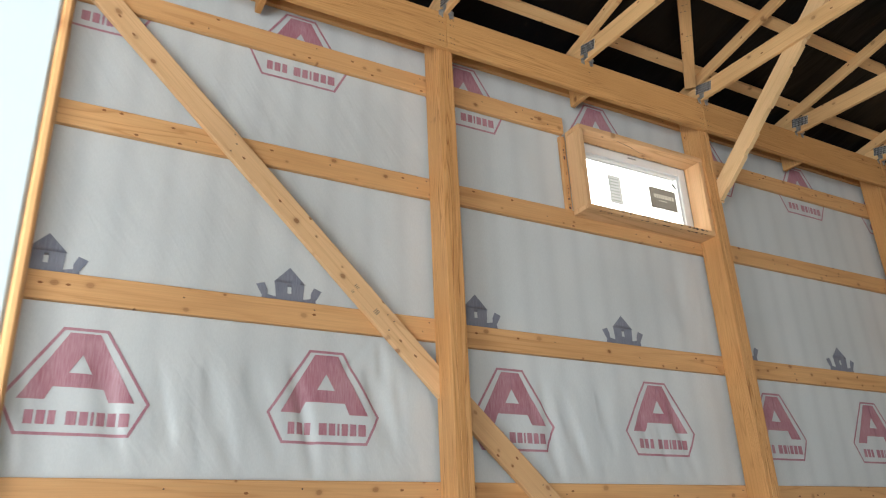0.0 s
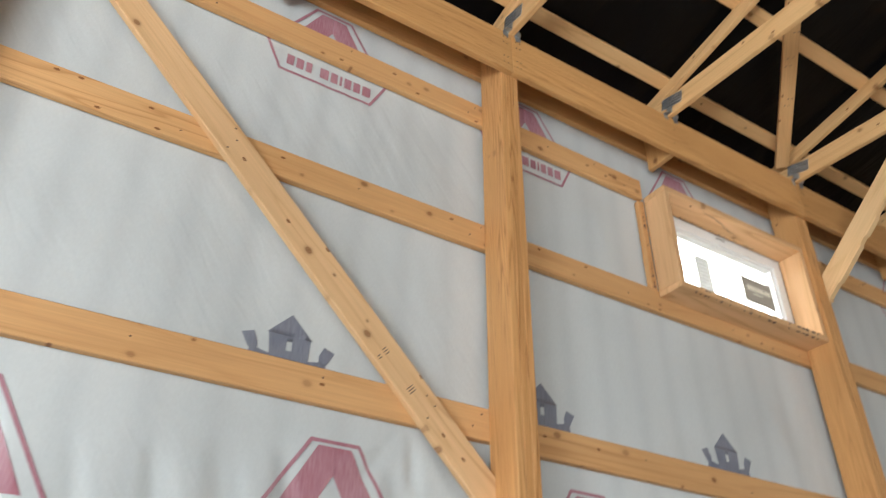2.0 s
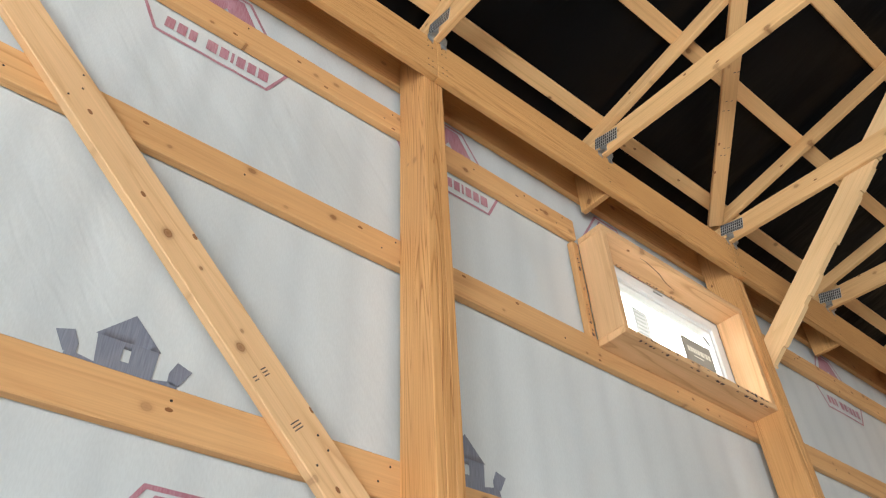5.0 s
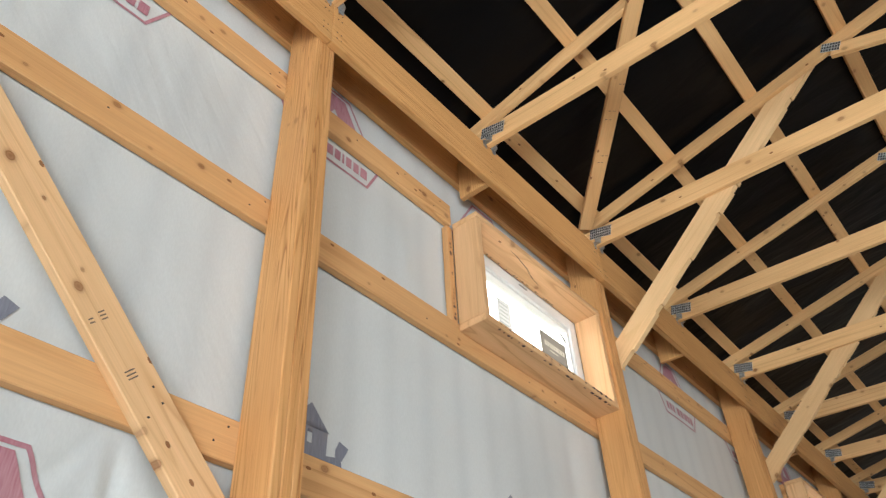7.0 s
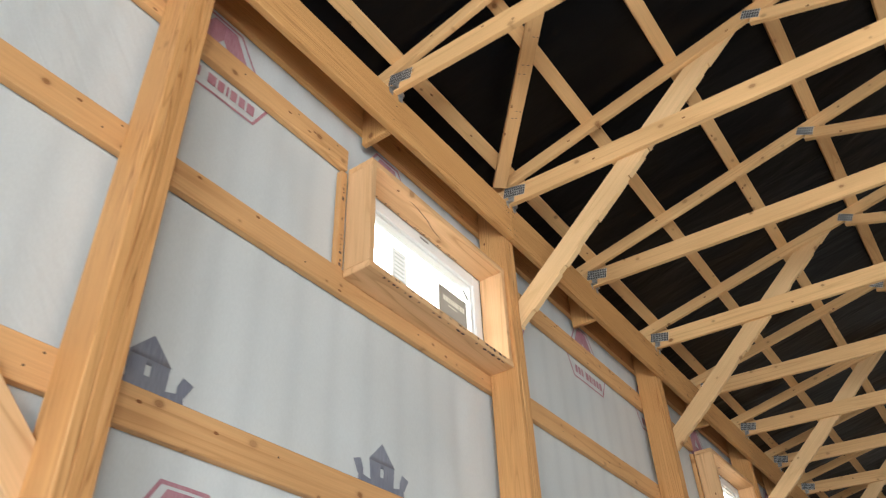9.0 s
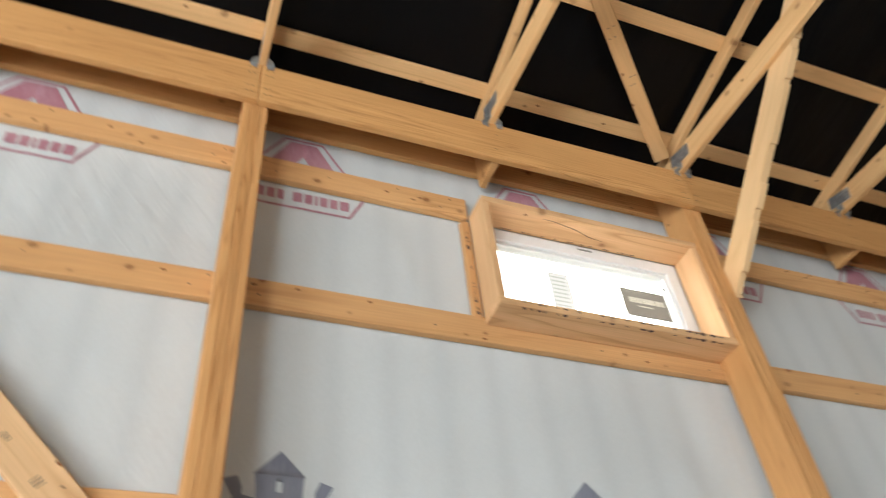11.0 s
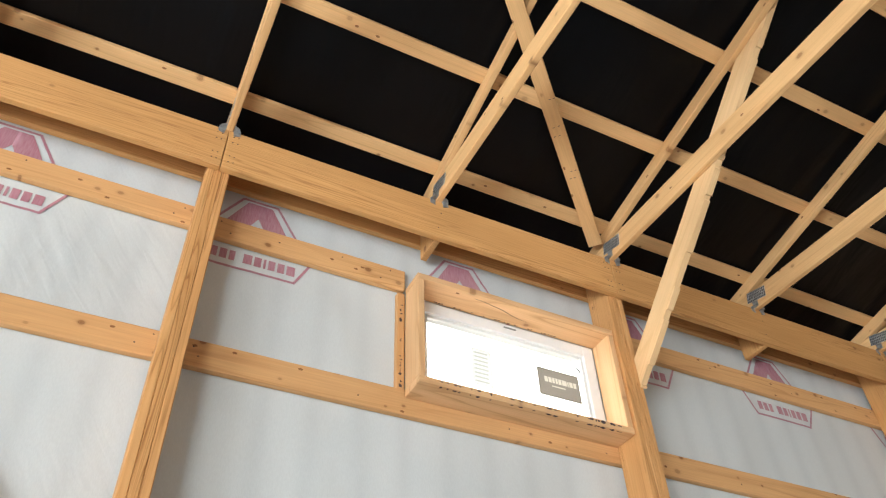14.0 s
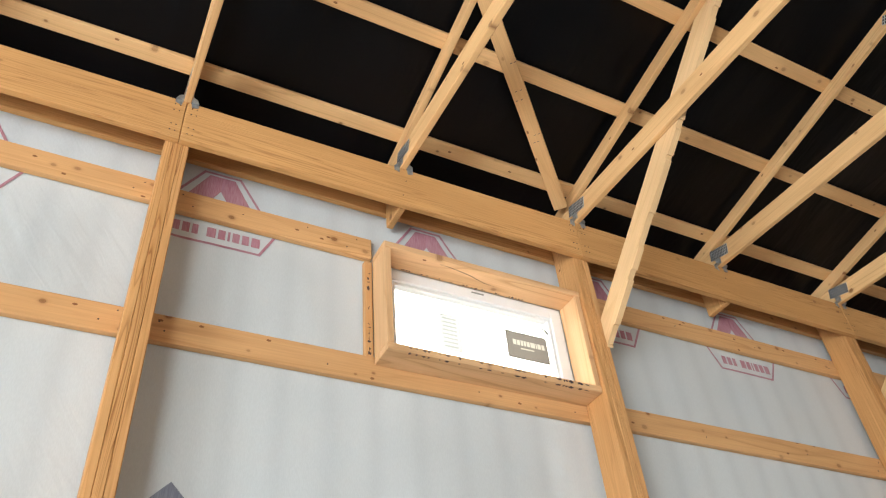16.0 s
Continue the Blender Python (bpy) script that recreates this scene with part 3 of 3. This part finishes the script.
# ---- headers that carry the trusses ----
for a, b in zip([WEST] + POSTS, POSTS + [EAST]):
    if b - a < 0.5:
        continue
    zc = (HEAD_LO + HEAD_HI) / 2
    h = tagged(stick("header_beam", (a + 0.0015, -DEPTH - 0.0195, zc), (b - 0.0015, -DEPTH - 0.0195, zc), (0, 0, 1), HEAD_HI - HEAD_LO, 0.038, HEADWOOD),
               "wide fir header beam nailed to the inside of the posts", "header beam", "header beams")
    spots = [(a + dx, HEAD_LO + dz) for dx in (0.03, 0.055) for dz in (0.05, 0.095, 0.20, 0.245)]
    spots += [(b - dx, HEAD_LO + dz) for dx in (0.03, 0.055) for dz in (0.05, 0.095, 0.20, 0.245)]
    mid = round((a + b) / 2 / 1.22) * 1.22
    spots += [(mid + dx, HEAD_LO + dz) for dx, dz in ((-0.01, 0.07), (0.012, 0.19))]
    nails(h, spots, -DEPTH - 0.0388)
    tagged(stick("outer_header", (a + 0.0015, 0.019, 4.685), (b - 0.0015, 0.019, 4.685), (0, 0, 1), 0.286, 0.037, HEADWOOD),
           "fir header beam on the outer side of the posts", "header beam", "outer headers")
    if a > WEST:
        tagged(stick("header_block", (mid, -DEPTH / 2, HEAD_LO + 0.004), (mid, -DEPTH / 2, HEAD_HI), (0, 1, 0), DEPTH - 0.003, 0.038, HEADWOOD),
               "short upright fir block between the two header beams", "block", "header blocks")

# ---- diagonal wall brace, in two lengths either side of a post ----
def on_brace(x, c0, c1):
    z = (c0 + c1 * x - 0.685 * x) / 0.729
    return Vector((x, -0.020, z))


def end_cut(ob, at, keep_less, axis=(1, 0, 0)):
    me = ob.data
    bm = bmesh.new()
    bm.from_mesh(me)
    inv = ob.matrix_basis.inverted()
    co, no = inv @ (Vector(axis) * at), inv.to_3x3() @ (Vector(axis) * (1 if keep_less else -1))
    r = bmesh.ops.bisect_plane(bm, geom=bm.verts[:] + bm.edges[:] + bm.faces[:], plane_co=co, plane_no=no, clear_outer=True)
    bmesh.ops.holes_fill(bm, edges=[e for e in r["geom_cut"] if isinstance(e, bmesh.types.BMEdge)])
    bm.to_mesh(me)
    bm.free()


b1 = stick("diagonal_brace", on_brace(-2.3, 1.574, -0.040), on_brace(0.2, 1.574, -0.040), (0.68, 0, 0.73), 0.134, 0.038, KNOTTY)
end_cut(b1, -0.058, True)
tagged(b1, "wide knotty fir plank braced diagonally across the girts", "brace", "wall braces")
b2 = stick("diagonal_brace", on_brace(-0.2, 1.59, 0), on_brace(1.9, 1.59, 0), (0.68, 0, 0.73), 0.142, 0.038, KNOTTY)
end_cut(b2, 0.058, False)
tagged(b2, "lower length of the diagonal fir wall brace", "brace", "wall braces")
for ob, c0, c1 in ((b1, 1.574, -0.040), (b2, 1.59, 0.0)):
    rnd = random.Random(int(c0 * 1000))
    for lo, hi in GIRTS:
        zc = (lo + hi) / 2
        x = (c0 - 0.729 * zc) / (0.685 - c1)
        if (ob is b1 and -2.2 < x < -0.12) or (ob is b2 and 0.12 < x < 1.7):
            nails(ob, [(x + dx + rnd.uniform(-0.012, 0.012), zc + dz + rnd.uniform(-0.012, 0.012)) for dx, dz in ((0.0, 0.05), (0.03, 0.0), (0.0, -0.045))], -0.0393)

bm = bmesh.new()
for x0, y0, n, wide in ((2.61, -0.030, 3, 0.034), (2.44, -0.050, 2, 0.016), (2.43, -0.012, 3, 0.020)):
    for k in range(n):
        x = x0 + 0.011 * k
        bm.faces.new([bm.verts.new((x + a, y0 + b, z)) for a, b, z in ((0, 0, 0.0197), (0.004, 0, 0.0197), (0.004, wide, 0.0197), (0, wide, 0.0197))])
        bm.faces.new([bm.verts.new((x + a, y0 + b, z)) for a, b, z in ((0, 0, -0.0197), (0.004, 0, -0.0197), (0.004, wide, -0.0197), (0, wide, -0.0197))])
tagged(part("grade_stamp", bm, STAMP, b1, "small black grade stamp in plain bars"), kind="stuff")

# ---- windows ----
def window_unit(n, dx):
    w = tagged(new(f"window_{n}"), "white vinyl window with paper labels on its glass", "", "", "structure")
    w.location = (dx, 0, 0)
    x0, x1, z0, z1 = 1.150, 2.326, 3.535, 4.137
    f = 0.072

    def add(name, bm, material, label=""):
        return part(name, bm, material, w, label)

    bm = bmesh.new()
    for lo, hi in (((x0, 0.0, z0), (x0 + f, 0.085, z1)), ((x1 - f, 0.0, z0), (x1, 0.085, z1)),
                   ((x0 + f, 0.0, z0), (x1 - f, 0.085, z0 + f)), ((x0 + f, 0.0, z1 - f), (x1 - f, 0.085, z1))):
        box(bm, lo, hi, 0.003)
    add("window_frame", bm, VINYL, "white vinyl window frame")
    bm = bmesh.new()
    g = 0.022
    a0, a1, c0, c1 = x0 + f, x1 - f, z0 + f, z1 - f
    for lo, hi in (((a0, 0.014, c0), (a0 + g, 0.06, c1)), ((a1 - g, 0.014, c0), (a1, 0.06, c1)),
                   ((a0 + g, 0.014, c0), (a1 - g, 0.06, c0 + g)), ((a0 + g, 0.014, c1 - g), (a1 - g, 0.06, c1))):
        box(bm, lo, hi, 0.003)
    add("sash", bm, VINYL)
    bm = bmesh.new()
    box(bm, (a0 + g, 0.034, c0 + g), (a1 - g, 0.040, c1 - g))
    pane = add("pane", bm, GLASS)
    pane.visible_shadow = False
    bm = bmesh.new()
    box(bm, (1.72, -0.003, z1 - 0.030), (1.80, 0.0, z1 - 0.020))
    add("weep_slot", bm, LABEL_PALE)
    return w, (a0 + g, a1 - g, c0 + g, c1 - g)


def paper_label(name, x0, x1, z0, z1, dx, material, label, bars, barmat):
    """A sheet of paper on the glass; the bars of its lettering lie in the sheet itself."""
    ob = empty(name, (dx + (x0 + x1) / 2, 0.032, z0), label, "label")
    w, h = x1 - x0, z1 - z0
    us = sorted({0.0, w} | {v for a, b, _, _ in bars for v in (a, b)})
    vs = sorted({0.0, h} | {v for _, _, c, d in bars for v in (c, d)})
    sheet, letters = bmesh.new(), bmesh.new()
    for ua, ub in zip(us, us[1:]):
        for va, vb in zip(vs, vs[1:]):
            um, vm = (ua + ub) / 2, (va + vb) / 2
            bm = letters if any(a < um < b and c < vm < d for a, b, c, d in bars) else sheet
            bm.faces.new([bm.verts.new((x0 + dx + u, 0.032, z0 + v)) for u, v in ((ua, va), (ub, va), (ub, vb), (ua, vb))])
    bmesh.ops.remove_doubles(sheet, verts=sheet.verts[:], dist=0.0001)
    hung(part("paper", sheet, material, None), ob)
    if bars:
        tagged(hung(part("lettering", letters, barmat, None, "plain lettering bars"), ob), kind="stuff")
    else:
        letters.free()
    return ob


def window_box(dx):
    ob = empty("window_box", (dx + 1.74, -0.07, 3.495), "deep box of fir planks framing the window opening", "window box", "window boxes")
    zc0, zc1 = 3.514, 4.158
    for name, p, q, across, m in (
        ("sill_board", (1.110, -0.0815, zc0), (2.367, -0.0815, zc0), (0, 1, 0), JAMB),
        ("head_board", (1.110, -0.0815, zc1), (2.367, -0.0815, zc1), (0, 1, 0), JAMB),
        ("side_board", (1.129, -0.0805, zc0 + 0.0195), (1.129, -0.0805, zc1 - 0.0195), (0, 1, 0), JAMB),
        ("side_board", (2.347, -0.0805, zc0 + 0.0195), (2.347, -0.0805, zc1 - 0.0195), (0, 1, 0), JAMB),
    ):
        p, q = Vector(p) + Vector((dx, 0, 0)), Vector(q) + Vector((dx, 0, 0))
        hung(stick(name, p, q, across, 0.163 if "side" not in name else 0.161, 0.038, m), ob)
    # bark left along the inner edge of the sill, in ragged scraps
    rnd = random.Random(5)
    bm = bmesh.new()
    x = 1.22
    while x < 2.35:
        w = rnd.uniform(0.008, 0.045) * (0.6 + 0.8 * (x - 1.2))
        n = rnd.randint(5, 8)
        for face in (0, 1):
            h = rnd.uniform(0.004, 0.011)
            pts = [(x + w / 2 + w / 2 * rnd.uniform(0.6, 1.1) * math.cos(2 * math.pi * k / n), h * rnd.uniform(0.5, 1.2) * math.sin(2 * math.pi * k / n)) for k in range(n)]
            if face:
                bm.faces.new([bm.verts.new((a + dx, -0.1635, zc0 + 0.006 + b)) for a, b in pts])
            else:
                bm.faces.new([bm.verts.new((a + dx, -0.150 - b, zc0 - 0.0195)) for a, b in pts])
        x += w + rnd.choice((0.0, 0.004, 0.02, 0.05, 0.10))
    x = 1.17
    while x < 2.05:
        w = rnd.uniform(0.008, 0.030)
        n = rnd.randint(5, 7)
        pts = [(x + w / 2 + w / 2 * rnd.uniform(0.6, 1.1) * math.cos(2 * math.pi * k / n), 0.005 * rnd.uniform(0.5, 1.3) * math.sin(2 * math.pi * k / n)) for k in range(n)]
        bm.faces.new([bm.verts.new((a + dx, -0.012 - b, zc1 - 0.0195)) for a, b in pts])
        x += w + rnd.choice((0.0, 0.005, 0.02, 0.06))
    tagged(hung(part("bark", bm, BARK, None, "dark scraps of bark on the board edges"), ob), kind="stuff")
    crack = bmesh.new()
    line = [(1.46, -0.128, 0.0006), (1.53, -0.124, 0.0016), (1.60, -0.112, 0.002), (1.66, -0.102, 0.0022), (1.71, -0.085, 0.002), (1.77, -0.070, 0.0015), (1.84, -0.062, 0.0006)]
    for (xa, ya, wa), (xb, yb, wb) in zip(line, line[1:]):
        crack.faces.new([crack.verts.new((u + dx, v, zc1 - 0.0195)) for u, v in ((xa, ya - wa), (xb, yb - wb), (xb, yb + wb), (xa, ya + wa))])
    bmesh.ops.remove_doubles(crack, verts=crack.verts[:], dist=0.0001)
    if dx == 0:
        hung(part("crack", crack, NAIL, None, "dark drying crack in the head board"), ob)
    else:
        crack.free()
    st = stick("jack_stud", (dx + 1.087, 0.019, 3.521), (dx + 1.087, 0.019, 4.147), (1, 0, 0), 0.044, 0.037, FIR)
    tagged(st, "short fir stud with bark on one edge beside the window box", "stud", "window studs")
    rnd = random.Random(9)
    bm = bmesh.new()
    z = 3.56
    while z < 4.10:
        h = rnd.uniform(0.010, 0.040)
        n = rnd.randint(5, 7)
        pts = [(0.006 * rnd.uniform(0.4, 1.2) * math.cos(2 * math.pi * k / n), h / 2 * rnd.uniform(0.6, 1.1) * math.sin(2 * math.pi * k / n)) for k in range(n)]
        bm.faces.new([bm.verts.new((dx + 1.084 + rnd.uniform(-0.004, 0.008) + a, -0.0006, z + b)) for a, b in pts])
        z += h + rnd.choice((0.0, 0.01, 0.03, 0.09))
    tagged(hung(part("bark", bm, BARK, None, "dark bark along the stud edge"), st), kind="stuff")
    return ob


for n, dx in enumerate((0.0, 2 * BAY)):
    window_unit(n + 1, dx)
    window_box(dx)
rows = [(0.015, 0.10, 0.205 - 0.026 * k, 0.215 - 0.026 * k) for k in range(8)] + [(0.0, 0.012, 0.222, 0.236)]
paper_label("window_label", 1.515, 1.640, 3.700, 3.940, 0, LABEL_PALE, "pale paper spec label stuck on the window glass", rows, LABEL_GREY)
x, bars = 0.045, []
for w in (0.022, 0.020, 0.016, 0.014, 0.020, 0.030, 0.008, 0.022, 0.020):
    bars.append((x, x + w, 0.095, 0.130))
    x += w + 0.005
bars.append((0.09, 0.18, 0.070, 0.078))
paper_label("window_label", 1.930, 2.210, 3.745, 3.930, 0, LABEL_BROWN, "brown paper maker's label stuck on the window glass", bars, LABEL_LINE)
paper_label("window_label", 6.95, 7.02, 3.64, 3.82, 0, LABEL_BROWN, "small dark label on the far window glass", (), LABEL_LINE)
bm = bmesh.new()
box(bm, (-0.036, -0.002, -0.006), (0.036, 0.0, 0.006))
tick = tagged(mesh_object("sticker", bm, STAMP), "narrow black strip sticker on the window glass", "sticker")
tick.matrix_basis = pose(2.21, 0.032, 3.984, 0, 42, 0)


# ---- trusses ----
TC = 0.089


def tooth_plate(at, along, wide, high, x_face, side):
    """A galvanized plate with rows of tooth slots, lying on a face that looks along x."""
    bm = bmesh.new()
    box(bm, (-wide / 2, -high / 2, -0.001), (wide / 2, high / 2, 0.001))
    ob = mesh_object("truss_plate", bm, GALV)
    m = axes_pose((x_face, at[0], at[1]), (0, along[0], along[1]), (0, -along[1], along[0]))
    ob.matrix_basis = m
    bm = bmesh.new()
    rows, cols = max(2, int(high / 0.019)), max(3, int(wide / 0.014))
    for i in range(cols):
        for j in range(rows):
            u, v = -wide / 2 + (i + 0.5) * wide / cols, -high / 2 + (j + 0.5) * high / rows
            for sgn in (-1, 1):
                z = sgn * 0.0016
                bm.faces.new([bm.verts.new((u + a * 0.0046, v + b * 0.0076, z)) for a, b in ((-1, -1), (1, -1), (1, 1), (-1, 1))])
    tagged(part("tooth_slots", bm, PLATE_DARK, ob), kind="stuff")
    return ob


def truss(x):
    t = empty("roof_truss", (x, MID, HEAD_HI), "pine roof truss with toothed metal plates at its joints", "roof truss", "roof trusses")

    def member(name, y0, z0, y1, z1, width=0.089, material=PINE, dx=0.0):
        p, q = Vector((x + dx, y0, z0)), Vector((x + dx, y1, z1))
        across = Vector((1, 0, 0)).cross(q - p)
        return hung(stick(name, p, q, across, width, 0.0375, material), t)

    half = TC / 2 * math.sqrt(1 + SLOPE ** 2)
    apex = roof_z(MID)
    member("top_chord", -0.02, roof_z(-0.02) - half, MID + 0.005, apex - half)
    member("top_chord", SOUTH + 0.02, roof_z(-0.02) - half, MID - 0.005, apex - half)
    member("bottom_chord", -0.10, BC_Z, MID + 0.002, BC_Z - 0.21, BC_W)
    member("bottom_chord", SOUTH + 0.10, BC_Z, MID - 0.002, BC_Z - 0.21, BC_W)
    for flip in (0, 1):
        def yy(v):
            return SOUTH - v if flip else v
        for a, b in (((-1.98, 1), (-3.15, 0)), ((-3.15, 0), (-4.05, 1)), ((-4.05, 1), (-5.1, 0)), ((-5.1, 0), (-6.1, 1))):
            za = roof_z(yy(a[0])) - TC * 1.05 if a[1] else BC_Z + BC_W / 2
            zb = roof_z(yy(b[0])) - TC * 1.05 if b[1] else BC_Z + BC_W / 2
            member("web", yy(a[0]), za, yy(b[0]), zb, 0.086)
    for s in (-1, 1):
        xf = x + s * 0.0200
        hung(tooth_plate((-0.272, HEAD_HI + 0.088), (-1, -0.24), 0.16, 0.08, xf, s), t)
        hung(tooth_plate((-1.99, roof_z(-1.99) - 0.075), (-1, -0.55), 0.11, 0.065, xf, s), t)
        hung(tooth_plate((-3.15, BC_Z + 0.02), (-1, 0), 0.16, 0.09, xf, s), t)
    # folded ties that hold the truss to the header, one each side
    for sgn in (-1, 1):
        bm = bmesh.new()
        xa, xb = x + sgn * 0.0212, x + sgn * 0.058
        z0 = HEAD_HI + 0.003
        yb, yf = -0.2225, -0.262
        side = [bm.verts.new(p) for p in ((xa, yb, z0), (xa, yf, z0), (xa, yf - 0.006, z0 + 0.040), (xa, yb, z0 + 0.055))]
        bm.faces.new(side)
        fl = [bm.verts.new(p) for p in ((xb, yb - 0.003, z0), (xb - sgn * 0.012, yf + 0.012, z0))]
        bm.faces.new((side[0], side[1], fl[1], fl[0]))
        dn = [bm.verts.new(p) for p in ((xa + sgn * 0.004, yb - 0.0035, z0 - 0.045), (xb, yb - 0.0035, z0 - 0.034))]
        bm.faces.new((side[0], fl[0], dn[1], dn[0]))
        bmesh.ops.recalc_face_normals(bm, faces=bm.faces[:])
        bmesh.ops.solidify(bm, geom=bm.faces[:], thickness=0.0016)
        hung(part("truss_tie", bm, TIE, None, "folded galvanized truss tie"), t)
    return t


BC_W = 0.140
BC_Z = HEAD_HI + BC_W / 2 + 0.002
xs = [1.22 * k for k in range(-4, 11)]
for x in xs:
    truss(x)

# ---- purlins across the trusses, laid flat ----
PURLINS = [-0.242 - 0.612 * k for k in range(10)]
for y in PURLINS + [SOUTH - v for v in PURLINS]:
    s = -SLOPE if y > MID else SLOPE
    yc = y
    z = roof_z(yc) + PURLIN_T / 2 + 0.001
    cuts = [WEST, -2.44, 2.44, 7.32, EAST] if round(-y / 0.612) % 2 else [WEST, 0.0, 4.88, 9.76, EAST]
    for a, b in zip(cuts, cuts[1:]):
        tagged(stick("roof_purlin", (a + 0.002, yc, z), (b - 0.002, yc, z), (0, 1, s), 0.089, PURLIN_T, PINE),
               "pine purlin laid flat across the roof trusses", "purlin", "roof purlins")


def waney_board(name, p, q, across, width, thick, material, rnd):
    """A board whose lower edge is ragged where the bark came away."""
    p, q = Vector(p), Vector(q)
    length = (q - p).length
    low = [(0.0, -width / 2)]
    x = 0.0
    while x < length - 0.08:
        step = rnd.uniform(0.02, 0.11)
        dip = rnd.choice((0.0, 0.0, 0.0, 0.003, 0.006, 0.010))
        low.append((x + 0.004, -width / 2 + dip))
        x = min(length - 0.02, x + step)
        low.append((x, -width / 2 + dip))
    low.append((length, -width / 2))
    outline = low + [(length, width / 2), (0.0, width / 2)]
    bm = bmesh.new()
    lo = [bm.verts.new((a, b, -thick / 2)) for a, b in outline]
    hi = [bm.verts.new((a, b, thick / 2)) for a, b in outline]
    bm.faces.new(lo[::-1])
    bm.faces.new(hi)
    for i in range(len(outline)):
        jn = (i + 1) % len(outline)
        bm.faces.new((lo[i], lo[jn], hi[jn], hi[i]))
    ob = mesh_object(name, bm, material)
    ob.matrix_basis = axes_pose(p, q - p, across)
    return ob


# ---- knee braces from the posts up to the trusses ----
for px in POSTS[2:]:
    kx = round(px / 1.22) * 1.22 + 0.0385
    p, q = Vector((kx, -0.06, 3.775)), Vector((kx, -1.90, 5.403))
    d = (q - p).normalized()
    k = waney_board("knee_brace", p, q, Vector((-1, 0, 0)).cross(d), 0.142, 0.038, SAWN, random.Random(int(px * 10)))
    end_cut(k, -DEPTH - 0.003, True, (0, 1, 0))
    lean = math.hypot(1.0, SLOPE)
    end_cut(k, (ROOF0 - 0.004) / lean, True, (0, SLOPE / lean, 1 / lean))
    tagged(k, "rough sawn pine knee brace with a ragged bark edge", "knee brace", "knee braces")

# ---- diagonal brace under the top chords ----
def under(y):
    return roof_z(y) - TC * 1.03 - 0.021


roof_brace = tagged(stick("roof_brace", (2.355, -0.20, under(-0.20)), (-0.06, -2.42, under(-2.42)), (0.7, -0.7, 0), 0.089, 0.038, PINE),
       "pine brace nailed diagonally under the top chords", "brace")
rnd = random.Random(3)
bm = bmesh.new()
for x0 in (0.55, 0.60, 0.86, 0.92, 1.10, 1.95, 2.0):
    y0 = rnd.uniform(-0.032, 0.015)
    for face in (-0.0193, 0.0193):
        for dy in (0.0, rnd.uniform(0.016, 0.030)):
            bm.faces.new([bm.verts.new((x0 + a, y0 + dy + b, face)) for a, b in ((0, 0), (0.005, 0.001), (0.006, 0.013), (0.001, 0.012))])
tagged(part("staple_mark", bm, STAMP, roof_brace, "short dark staple marks"), kind="stuff")

# ---- sheeted partition end beside the doorway at the start ----
pe = empty("partition", (-2.5, -2.90, 0), "partition end covered in plain white sheeting with a thin wooden edge", "partition")
bm = bmesh.new()
box(bm, (-3.05, -2.94, 0.0), (-2.178, -2.86, 3.2), 0.003)
hung(part("sheeting", bm, SHEETING, None), pe)
hung(stick("edge_trim", (-2.171, -2.90, 0.0), (-2.171, -2.90, 3.2), (0, 1, 0), 0.082, 0.012, FIR), pe)
